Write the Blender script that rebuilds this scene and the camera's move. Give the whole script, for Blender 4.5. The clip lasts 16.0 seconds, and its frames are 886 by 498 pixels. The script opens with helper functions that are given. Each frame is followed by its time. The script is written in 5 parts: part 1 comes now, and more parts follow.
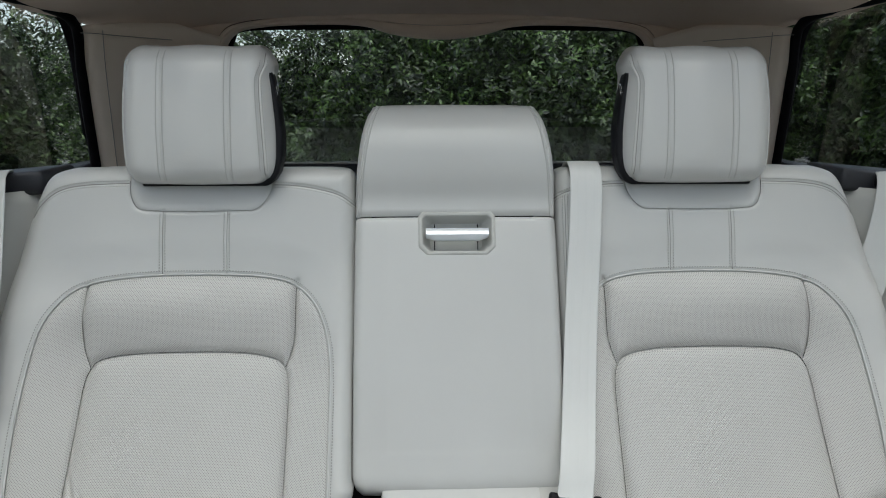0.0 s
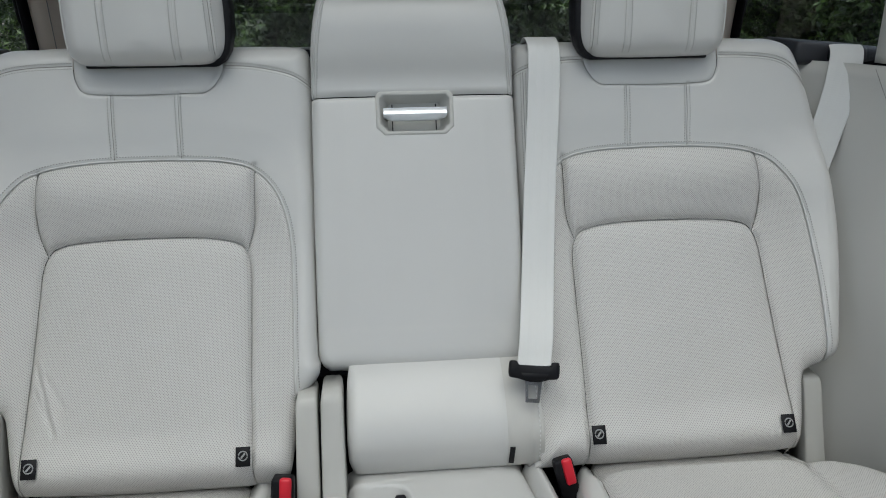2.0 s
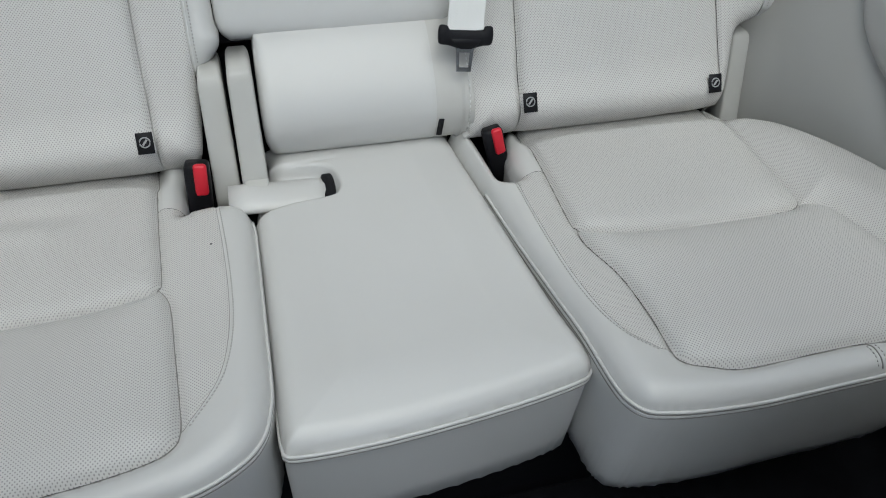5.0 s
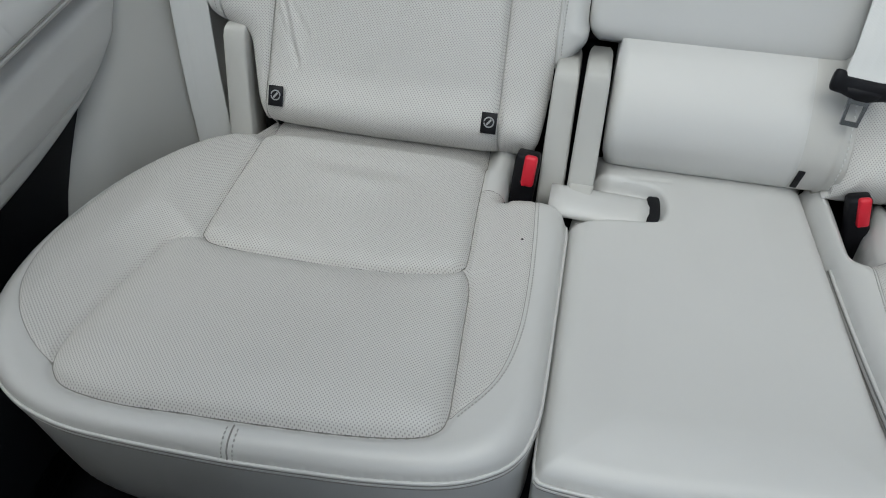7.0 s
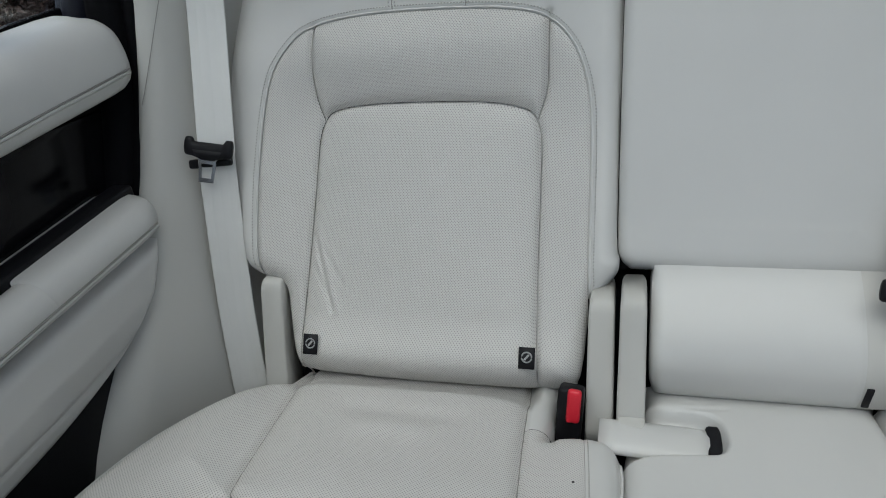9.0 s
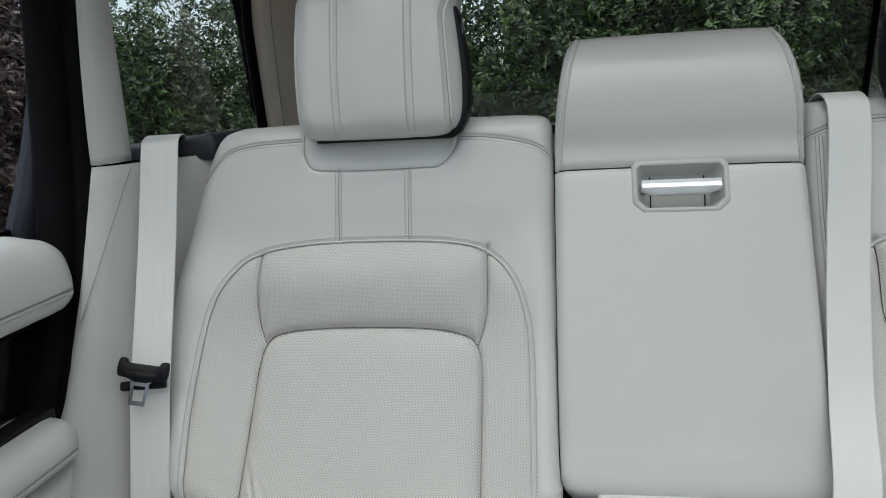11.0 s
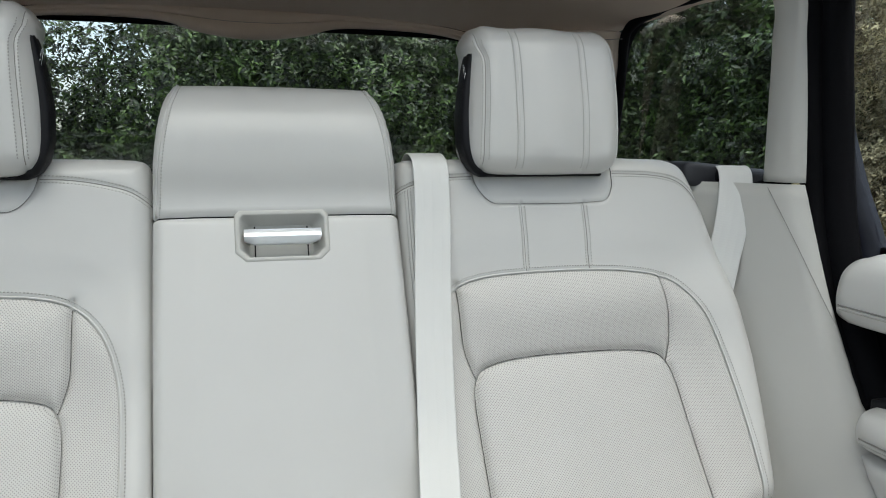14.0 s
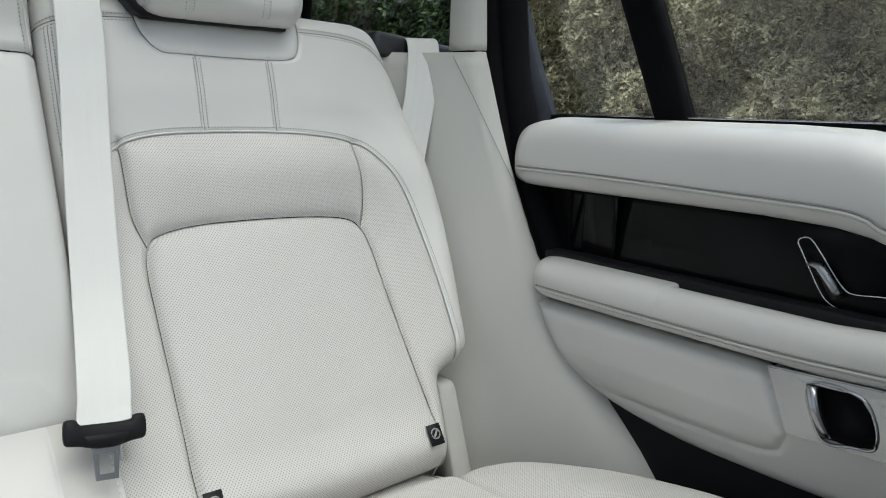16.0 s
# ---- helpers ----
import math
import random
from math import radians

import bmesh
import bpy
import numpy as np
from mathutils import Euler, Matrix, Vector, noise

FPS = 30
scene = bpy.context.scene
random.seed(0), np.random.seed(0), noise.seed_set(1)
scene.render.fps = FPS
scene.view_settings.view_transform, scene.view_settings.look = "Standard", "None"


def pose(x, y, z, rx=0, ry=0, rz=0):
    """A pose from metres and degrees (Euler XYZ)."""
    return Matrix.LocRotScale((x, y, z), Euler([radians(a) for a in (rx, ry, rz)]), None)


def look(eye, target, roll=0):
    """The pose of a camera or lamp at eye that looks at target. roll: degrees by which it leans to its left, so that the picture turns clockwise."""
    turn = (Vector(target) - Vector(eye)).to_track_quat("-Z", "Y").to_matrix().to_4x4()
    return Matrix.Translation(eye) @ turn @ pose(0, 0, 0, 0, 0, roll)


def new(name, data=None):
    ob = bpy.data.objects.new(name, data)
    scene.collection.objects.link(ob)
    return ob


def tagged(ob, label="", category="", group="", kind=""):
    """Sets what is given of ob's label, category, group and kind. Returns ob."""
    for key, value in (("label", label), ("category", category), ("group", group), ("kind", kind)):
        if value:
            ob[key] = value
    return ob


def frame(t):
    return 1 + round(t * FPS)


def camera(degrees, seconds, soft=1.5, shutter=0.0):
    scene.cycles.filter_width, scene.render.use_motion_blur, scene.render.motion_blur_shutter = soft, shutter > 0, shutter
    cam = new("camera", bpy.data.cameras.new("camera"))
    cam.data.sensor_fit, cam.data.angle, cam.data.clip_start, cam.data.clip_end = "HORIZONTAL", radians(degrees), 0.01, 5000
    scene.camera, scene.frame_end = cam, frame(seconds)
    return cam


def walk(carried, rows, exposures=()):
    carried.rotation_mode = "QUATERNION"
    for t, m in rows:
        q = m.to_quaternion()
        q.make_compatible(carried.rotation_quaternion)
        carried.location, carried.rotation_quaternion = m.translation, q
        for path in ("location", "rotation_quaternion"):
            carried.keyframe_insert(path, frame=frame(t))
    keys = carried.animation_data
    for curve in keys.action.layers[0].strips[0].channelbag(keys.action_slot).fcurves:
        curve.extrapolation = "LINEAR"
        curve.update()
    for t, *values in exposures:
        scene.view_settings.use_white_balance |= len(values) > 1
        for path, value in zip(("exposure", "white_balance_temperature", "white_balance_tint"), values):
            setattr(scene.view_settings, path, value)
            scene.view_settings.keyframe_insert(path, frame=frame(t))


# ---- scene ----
cam = camera(62.33, 16.0, soft=1.0)
PATH = [
    (0, (-0.0499, 0.1124, 1.0408), (0.0174, 2.0679, 0.6263), -0.00),
    (0.5, (-0.0486, 0.1115, 1.0335), (0.0261, 2.0622, 0.5983), 0.04),
    (1, (-0.0508, 0.111, 1.0298), (0.044, 2.0496, 0.5474), 0.05),
    (1.5, (-0.0534, 0.1064, 1.0262), (0.0703, 2.0195, 0.4565), -0.14),
    (2, (-0.0477, 0.0983, 1.0112), (0.117, 1.9744, 0.3381), -0.56),
    (2.5, (-0.0479, 0.1058, 1.0046), (0.1953, 1.9037, 0.1628), -1.08),
    (3, (-0.0504, 0.1161, 0.9796), (0.3157, 1.7994, -0.0365), -1.17),
    (3.2, (-0.0522, 0.1253, 0.9722), (0.3697, 1.7462, -0.1209), -0.94),
    (5.3, (-0.1081, 0.2133, 0.9977), (0.2906, 1.4932, -0.4865), 5.61),
    (5.5, (-0.1135, 0.2173, 0.9931), (0.2053, 1.5032, -0.5051), 5.32),
    (6, (-0.133, 0.2269, 0.9861), (-0.037, 1.5163, -0.5398), 4.20),
    (6.5, (-0.1432, 0.2378, 0.9868), (-0.2751, 1.5175, -0.5446), 1.38),
    (7, (-0.1379, 0.2575, 0.9929), (-0.4493, 1.5354, -0.5138), -1.41),
    (7.5, (-0.1311, 0.2662, 0.9912), (-0.5687, 1.5794, -0.4524), -3.74),
    (8, (-0.1299, 0.2709, 0.9837), (-0.6415, 1.682, -0.3379), -5.52),
    (8.5, (-0.1336, 0.2793, 0.9789), (-0.6559, 1.8179, -0.1873), -6.38),
    (9, (-0.13, 0.2781, 0.9707), (-0.6282, 1.9403, -0.0237), -6.75),
    (9.5, (-0.1372, 0.2739, 0.974), (-0.5814, 2.0439, 0.1556), -6.23),
    (9.7, (-0.1411, 0.272, 0.9782), (-0.5661, 2.0715, 0.2159), -5.91),
    (11.8, (-0.1339, 0.2331, 0.9428), (-0.2895, 2.2082, 0.6696), -1.63),
    (12, (-0.1243, 0.2244, 0.9373), (-0.2151, 2.2059, 0.6815), -1.34),
    (12.5, (-0.0997, 0.2239, 0.9515), (-0.0148, 2.2038, 0.6815), -1.07),
    (13, (-0.0754, 0.2387, 0.951), (0.2, 2.2024, 0.6903), -0.66),
    (13.5, (-0.057, 0.2587, 0.9433), (0.3731, 2.1945, 0.6832), -0.27),
    (14, (-0.0536, 0.267, 0.9418), (0.5006, 2.1697, 0.6721), 0.24),
    (14.5, (-0.0537, 0.2716, 0.9329), (0.604, 2.1398, 0.6548), 0.46),
    (15, (-0.052, 0.2766, 0.9164), (0.7491, 2.0839, 0.6135), 0.71),
    (15.5, (-0.0359, 0.2836, 0.8646), (0.9675, 1.976, 0.5054), 1.38),
    (16, (-0.0019, 0.2999, 0.8062), (1.2303, 1.8313, 0.4368), 1.69),
]
EXPOSURES = [
    (0, 0.67, 6300, 4.5), (1.5, 0.67, 6300, 5), (2.5, 0.36, 6170, 5.5), (3, 0.21, 6150, 5.5), (5.5, 0.74, 6150, 5), (6.5, 0.56, 6150, 5), (7.5, 0.65, 6150, 4.5),
    (8.5, 0.52, 6150, 4.5), (9.5, 0.39, 6180, 4.5), (12, 0.87, 6400, 3.5), (12.7, 0.87, 6400, 4.5), (14, 1, 6420, 4.5), (16, 1.03, 6420, 4.5)]
walk(cam, [(t, look(eye, target, roll)) for t, eye, target, roll in PATH], EXPOSURES)

# ---- sky and sun: bright overcast day ----
SUN_ELEVATION, SUN_TURN = 71.0, 180.0
world = bpy.data.worlds.new("world")
scene.world = world
world.use_nodes = True
wn, wl = world.node_tree.nodes, world.node_tree.links
sky = wn.new("ShaderNodeTexSky")
sky.sky_type, sky.sun_disc = "NISHITA", False
sky.sun_elevation, sky.sun_rotation = radians(SUN_ELEVATION), radians(SUN_TURN)
sky.air_density, sky.dust_density, sky.ozone_density = 1.0, 2.2, 1.3
wn["Background"].inputs["Strength"].default_value = 0.15
# thin cloud: most of the sky's blue is gone
cloud = wn.new("ShaderNodeHueSaturation")
cloud.inputs["Saturation"].default_value = 0.60
wl.new(sky.outputs["Color"], cloud.inputs["Color"])
wl.new(cloud.outputs["Color"], wn["Background"].inputs["Color"])
sun_data = bpy.data.lights.new("sun", "SUN")
sun_data.energy, sun_data.angle, sun_data.color = 1.8, radians(60), (1.0, 0.985, 0.95)
sun = new("sun", sun_data)
sun.rotation_euler = (radians(90 - SUN_ELEVATION), 0, radians(180 - SUN_TURN))


# ---- materials ----
def material(name, colour, rough=0.5, metal=0.0, coat=0.0, spec=0.5):
    m = bpy.data.materials.new(name)
    m.use_nodes = True
    b = m.node_tree.nodes["Principled BSDF"]
    b.inputs["Base Color"].default_value = (*colour, 1)
    b.inputs["Roughness"].default_value, b.inputs["Metallic"].default_value = rough, metal
    b.inputs["Coat Weight"].default_value, b.inputs["Specular IOR Level"].default_value = coat, spec
    return m, m.node_tree.nodes, m.node_tree.links, b


def textured(name, colour, colour2, rough=0.5, fine=900.0, broad=9.0, bump=0.15, depth=0.0004, metal=0.0, coat=0.0, spec=0.5, cells=False, rough_var=0.1):
    """A surface with broad tonal drift, and fine grain in the relief and the gloss."""
    m, n, l, b = material(name, colour, rough, metal, coat, spec)
    co = n.new("ShaderNodeTexCoord")
    big = n.new("ShaderNodeTexNoise")
    big.inputs["Scale"].default_value, big.inputs["Detail"].default_value = broad, 5
    l.new(co.outputs["Object"], big.inputs["Vector"])
    mix = n.new("ShaderNodeMix")
    mix.data_type = "RGBA"
    mix.inputs["A"].default_value, mix.inputs["B"].default_value = (*colour, 1), (*colour2, 1)
    l.new(big.outputs["Fac"], mix.inputs["Factor"])
    l.new(mix.outputs["Result"], b.inputs["Base Color"])
    if cells:
        grain = n.new("ShaderNodeTexVoronoi")
        grain.feature = "DISTANCE_TO_EDGE"
        out = "Distance"
    else:
        grain = n.new("ShaderNodeTexNoise")
        grain.inputs["Detail"].default_value = 3
        out = "Fac"
    grain.inputs["Scale"].default_value = fine
    l.new(co.outputs["Object"], grain.inputs["Vector"])
    bn = n.new("ShaderNodeBump")
    bn.inputs["Strength"].default_value, bn.inputs["Distance"].default_value = bump, depth
    l.new(grain.outputs[out], bn.inputs["Height"])
    l.new(bn.outputs["Normal"], b.inputs["Normal"])
    rr = n.new("ShaderNodeMapRange")
    rr.inputs["To Min"].default_value, rr.inputs["To Max"].default_value = rough - rough_var, rough + rough_var
    l.new(big.outputs["Fac"], rr.inputs["Value"])
    l.new(rr.outputs["Result"], b.inputs["Roughness"])
    return m


IVORY, IVORY2 = (0.560, 0.555, 0.535), (0.615, 0.610, 0.590)


def perforated(name, axis):
    """Ivory leather punched with staggered rows of fine holes; axis: which coordinate runs along the rows' other way."""
    m = textured(name, (0.575, 0.560, 0.535), (0.625, 0.610, 0.585), rough=0.50, fine=1300, broad=7, bump=0.25, cells=True)
    n, l = m.node_tree.nodes, m.node_tree.links
    b = n["Principled BSDF"]
    co = n.new("ShaderNodeTexCoord")
    sp = n.new("ShaderNodeSeparateXYZ")
    l.new(co.outputs["Object"], sp.inputs[0])
    cb = n.new("ShaderNodeCombineXYZ")
    l.new(sp.outputs["X"], cb.inputs["X"])
    l.new(sp.outputs[axis], cb.inputs["Y"])
    sc = n.new("ShaderNodeVectorMath")
    sc.operation = "MULTIPLY"
    pitch = 0.0036
    sc.inputs[1].default_value = (1 / pitch, (1.1 if axis == "Z" else 1.0) / pitch, 0)
    l.new(cb.outputs[0], sc.inputs[0])
    dists = []
    for shift in (0.0, 0.5):
        ad = n.new("ShaderNodeVectorMath")
        ad.operation = "ADD"
        ad.inputs[1].default_value = (shift, shift, 0)
        l.new(sc.outputs[0], ad.inputs[0])
        fr = n.new("ShaderNodeVectorMath")
        fr.operation = "FRACTION"
        l.new(ad.outputs[0], fr.inputs[0])
        di = n.new("ShaderNodeVectorMath")
        di.operation = "DISTANCE"
        di.inputs[1].default_value = (0.5, 0.5, 0)
        l.new(fr.outputs[0], di.inputs[0])
        dists.append(di)
    mn = n.new("ShaderNodeMath")
    mn.operation = "MINIMUM"
    l.new(dists[0].outputs["Value"], mn.inputs[0])
    l.new(dists[1].outputs["Value"], mn.inputs[1])
    hole = n.new("ShaderNodeMapRange")
    hole.inputs["From Min"].default_value, hole.inputs["From Max"].default_value = 0.11, 0.21
    l.new(mn.outputs[0], hole.inputs["Value"])
    old = b.inputs["Base Color"].links[0].from_socket
    mx = n.new("ShaderNodeMix")
    mx.data_type = "RGBA"
    mx.inputs["A"].default_value = (0.32, 0.312, 0.297, 1) if axis == "Z" else (0.30, 0.293, 0.28, 1)
    l.new(hole.outputs["Result"], mx.inputs["Factor"])
    l.new(old, mx.inputs["B"])
    l.new(mx.outputs["Result"], b.inputs["Base Color"])
    bp = n.new("ShaderNodeBump")
    bp.inputs["Strength"].default_value, bp.inputs["Distance"].default_value = 0.5, 0.0006
    l.new(hole.outputs["Result"], bp.inputs["Height"])
    l.new(b.inputs["Normal"].links[0].from_socket, bp.inputs["Normal"])
    l.new(bp.outputs["Normal"], b.inputs["Normal"])
    return m


LEATHER = textured("ivory_leather", IVORY, IVORY2, rough=0.37, fine=1100, broad=6, bump=0.22, cells=True)
LEATHER.node_tree.nodes["Principled BSDF"].inputs["Coat Weight"].default_value = 0.30
LEATHER.node_tree.nodes["Principled BSDF"].inputs["Coat Roughness"].default_value = 0.32
PERF_BACK = perforated("perforated_leather_upright", "Z")
PERF_SEAT = perforated("perforated_leather_flat", "Y")
TRIM = textured("ivory_moulded_trim", (0.505, 0.498, 0.468), (0.555, 0.548, 0.515), rough=0.55, fine=1500, broad=5, bump=0.3)
PIPE = textured("piping_leather", (0.50, 0.49, 0.46), (0.56, 0.55, 0.52), rough=0.5, fine=1200)
# dark grey: puts the shade of sewn folds into colour; also for trim joints
SEAM_SHADE_JOINT = textured("seam_fold", (0.24, 0.232, 0.215), (0.31, 0.30, 0.28), rough=0.7, fine=1500)
THREAD = textured("grey_thread", (0.37, 0.362, 0.34), (0.43, 0.42, 0.395), rough=0.8, fine=3000)
CLOTH = textured("headliner_cloth", (0.60, 0.495, 0.405), (0.66, 0.55, 0.455), rough=0.95, fine=2200, broad=5, bump=0.3)
PILLAR = textured("beige_pillar_cloth", (0.70, 0.605, 0.51), (0.76, 0.665, 0.57), rough=0.85, fine=2200, broad=5, bump=0.3)
# very pale, so that its reflection shows in the rear glass
SHELF = textured("mirrored_sill_cloth", (0.78, 0.76, 0.70), (0.83, 0.81, 0.75), rough=0.8, fine=1600, broad=6)
BLACK = textured("black_plastic", (0.006, 0.006, 0.008), (0.010, 0.010, 0.012), rough=0.5, fine=1800, broad=12, bump=0.4, spec=0.22)
NAVY = textured("dark_leather", (0.020, 0.021, 0.026), (0.030, 0.031, 0.037), rough=0.42, fine=900, broad=9, bump=0.3, cells=True)
RUBBER = textured("black_rubber", (0.003, 0.003, 0.004), (0.006, 0.006, 0.007), rough=0.75, fine=900, broad=14, spec=0.06)
CARPET = textured("black_carpet", (0.008, 0.008, 0.010), (0.018, 0.018, 0.022), rough=1.0, fine=900, broad=30, bump=0.8, depth=0.003, spec=0.1)
GLOSS = textured("piano_black", (0.004, 0.004, 0.005), (0.006, 0.006, 0.007), rough=0.12, fine=40, broad=4, bump=0.01, spec=0.14, rough_var=0.04)
SATIN = textured("satin_silver", (0.82, 0.86, 0.90), (0.88, 0.92, 0.96), rough=0.30, fine=1500, broad=15, bump=0.03, metal=0.55, rough_var=0.04)
STEEL = textured("tongue_steel", (0.40, 0.41, 0.43), (0.50, 0.51, 0.53), rough=0.22, fine=1500, broad=25, bump=0.05, metal=1.0, rough_var=0.06)
METAL = textured("satin_metal", (0.40, 0.41, 0.43), (0.48, 0.49, 0.51), rough=0.26, fine=1500, broad=15, bump=0.05, metal=1.0, rough_var=0.06)
CHROME = textured("bright_chrome", (0.82, 0.84, 0.87), (0.88, 0.90, 0.92), rough=0.12, fine=600, broad=15, bump=0.02, metal=1.0, rough_var=0.05)
FRAME = textured("blue_black_plastic", (0.010, 0.011, 0.018), (0.015, 0.016, 0.025), rough=0.34, fine=1500, broad=8, bump=0.1, spec=0.4)
RED = textured("red_plastic", (0.62, 0.012, 0.030), (0.70, 0.020, 0.040), rough=0.38, fine=900, broad=40, bump=0.1)
GREYMARK = textured("grey_print", (0.33, 0.33, 0.33), (0.40, 0.40, 0.40), rough=0.7, fine=1200)
# out of view; pale so that it throws daylight up at headliner and doors
EARTH = textured("ground_bounce", (0.26, 0.245, 0.22), (0.36, 0.34, 0.31), rough=0.95, fine=60, broad=2, bump=0.8, depth=0.02)


def webbing_material():
    m = textured("ivory_webbing", (0.67, 0.67, 0.65), (0.73, 0.73, 0.71), rough=0.6, fine=900, broad=14, bump=0.2, rough_var=0.05)
    n, l = m.node_tree.nodes, m.node_tree.links
    b = n["Principled BSDF"]
    co = n.new("ShaderNodeTexCoord")
    wv = n.new("ShaderNodeTexWave")
    wv.bands_direction = "DIAGONAL"
    wv.inputs["Scale"].default_value, wv.inputs["Distortion"].default_value = 130, 0.3
    l.new(co.outputs["Object"], wv.inputs["Vector"])
    bp = n.new("ShaderNodeBump")
    bp.inputs["Strength"].default_value, bp.inputs["Distance"].default_value = 0.12, 0.0004
    l.new(wv.outputs["Fac"], bp.inputs["Height"])
    l.new(bp.outputs["Normal"], b.inputs["Normal"])
    return m


WEBBING = webbing_material()


def glass_material(name, tint):
    m, n, l, b = material(name, tint, 0.0)
    b.inputs["Transmission Weight"].default_value, b.inputs["IOR"].default_value = 1.0, 1.45
    return m


GLASS = glass_material("side_glass", (0.97, 0.985, 0.975))
TINTED = glass_material("tinted_glass", (0.88, 0.90, 0.89))
REAR = glass_material("rear_glass", (0.88, 0.90, 0.89))
# raised to strengthen the mirrored band of the pale sill
REAR.node_tree.nodes["Principled BSDF"].inputs["IOR"].default_value = 1.62


def roof_pane():
    """Dark roof glass: it lets part of the daylight through and mirrors a little."""
    m, n, l, b = material("roof_glass", (0.5, 0.5, 0.5), 0.02)
    clear = n.new("ShaderNodeBsdfTransparent")
    clear.inputs["Color"].default_value = (0.72, 0.72, 0.71, 1)
    gloss = n.new("ShaderNodeBsdfGlossy")
    gloss.inputs["Roughness"].default_value = 0.02
    mix = n.new("ShaderNodeMixShader")
    mix.inputs["Fac"].default_value = 0.06
    l.new(clear.outputs[0], mix.inputs[1])
    l.new(gloss.outputs[0], mix.inputs[2])
    l.new(mix.outputs[0], n["Material Output"].inputs["Surface"])
    return m


ROOF = roof_pane()


def foliage(name, dark, light, rough=0.45):
    m, n, l, b = material(name, dark, rough)
    geo = n.new("ShaderNodeNewGeometry")
    ramp = n.new("ShaderNodeValToRGB")
    ramp.color_ramp.elements[0].color, ramp.color_ramp.elements[1].color = (*dark, 1), (*light, 1)
    ramp.color_ramp.elements[0].position = 0.25
    l.new(geo.outputs["Random Per Island"], ramp.inputs["Fac"])
    # clumps: some lighter, some deeper or browner
    clump = n.new("ShaderNodeTexNoise")
    clump.inputs["Scale"].default_value, clump.inputs["Detail"].default_value = 5.0, 3
    l.new(geo.outputs["Position"], clump.inputs["Vector"])
    tone = n.new("ShaderNodeValToRGB")
    tone.color_ramp.elements[0].color, tone.color_ramp.elements[1].color = (0.45, 0.40, 0.42, 1), (1.45, 1.45, 1.30, 1)
    tone.color_ramp.elements[0].position, tone.color_ramp.elements[1].position = 0.32, 0.70
    l.new(clump.outputs["Fac"], tone.inputs["Fac"])
    mix = n.new("ShaderNodeMix")
    mix.data_type, mix.blend_type = "RGBA", "MULTIPLY"
    mix.inputs["Factor"].default_value = 1.0
    l.new(ramp.outputs["Color"], mix.inputs["A"])
    l.new(tone.outputs["Color"], mix.inputs["B"])
    l.new(mix.outputs["Result"], b.inputs["Base Color"])
    return m


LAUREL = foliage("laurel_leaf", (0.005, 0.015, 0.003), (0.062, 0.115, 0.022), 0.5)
DRYLEAF = foliage("dry_hedge_leaf", (0.20, 0.18, 0.11), (0.50, 0.46, 0.30), 0.65)
BRONZE = foliage("bronze_leaf", (0.030, 0.018, 0.016), (0.13, 0.085, 0.075), 0.5)


# ---- building helpers ----
def mesh_ob(name, verts, faces, mat, parent=None, smooth=True, label=""):
    me = bpy.data.meshes.new(name)
    me.from_pydata([tuple(v) for v in verts], [], faces)
    me.materials.append(mat)
    if smooth:
        me.polygons.foreach_set("use_smooth", [True] * len(me.polygons))
    me.update()
    ob = new(name, me)
    if parent:
        ob.parent = parent
    if label:
        tagged(ob, label)
    return ob


def thing(name, label, category, group="", kind="", at=(0, 0, 0)):
    ob = new(name)
    return tagged(ob, label, category, group, kind)


def part(name, bm, mat, parent=None, label="", smooth=True):
    me = bpy.data.meshes.new(name)
    bmesh.ops.recalc_face_normals(bm, faces=bm.faces)
    bm.to_mesh(me)
    bm.free()
    me.materials.append(mat)
    if smooth:
        me.polygons.foreach_set("use_smooth", [True] * len(me.polygons))
    ob = new(name, me)
    if parent:
        ob.parent = parent
    if label:
        tagged(ob, label)
    return ob


def box(lo, hi, bevel=0.004, segments=2, bm=None):
    bm = bm or bmesh.new()
    lo, hi = Vector(lo), Vector(hi)
    made = bmesh.ops.create_cube(bm, size=1.0)["verts"]
    for v in made:
        v.co = Vector([lo[k] + (v.co[k] + 0.5) * (hi[k] - lo[k]) for k in range(3)])
    if bevel:
        edges = list({e for v in made for e in v.link_edges})
        bmesh.ops.bevel(bm, geom=edges, offset=bevel, segments=segments, affect="EDGES", profile=0.5)
    return bm


def placed(bm, m):
    bmesh.ops.transform(bm, matrix=m, verts=bm.verts)
    return bm


def spline(points, per=8, closed=False):
    """A smooth line through the points."""
    p = np.array(points, float)
    n = len(p)
    out = []
    for i in range(n if closed else n - 1):
        a, b, c, d = (p[(i + k) % n] if closed else p[min(max(i + k, 0), n - 1)] for k in (-1, 0, 1, 2))
        for t in np.linspace(0, 1, per, endpoint=False):
            out.append(0.5 * (2 * b + (c - a) * t + (2 * a - 5 * b + 4 * c - d) * t**2 + (3 * b - a - 3 * c + d) * t**3))
    if not closed:
        out.append(p[-1])
    return np.array(out)


def dist(U, V, line, closed=False):
    """Distance from each place of a grid to a line."""
    p = np.array(line, float)
    q = np.roll(p, -1, 0) if closed else p[1:]
    p = p if closed else p[:-1]
    best = np.full(U.shape, 1e9)
    for (ax, ay), (bx, by) in zip(p, q):
        dx, dy = bx - ax, by - ay
        k = np.clip(((U - ax) * dx + (V - ay) * dy) / (dx * dx + dy * dy + 1e-12), 0, 1)
        best = np.minimum(best, (U - ax - k * dx) ** 2 + (V - ay - k * dy) ** 2)
    return np.sqrt(best)


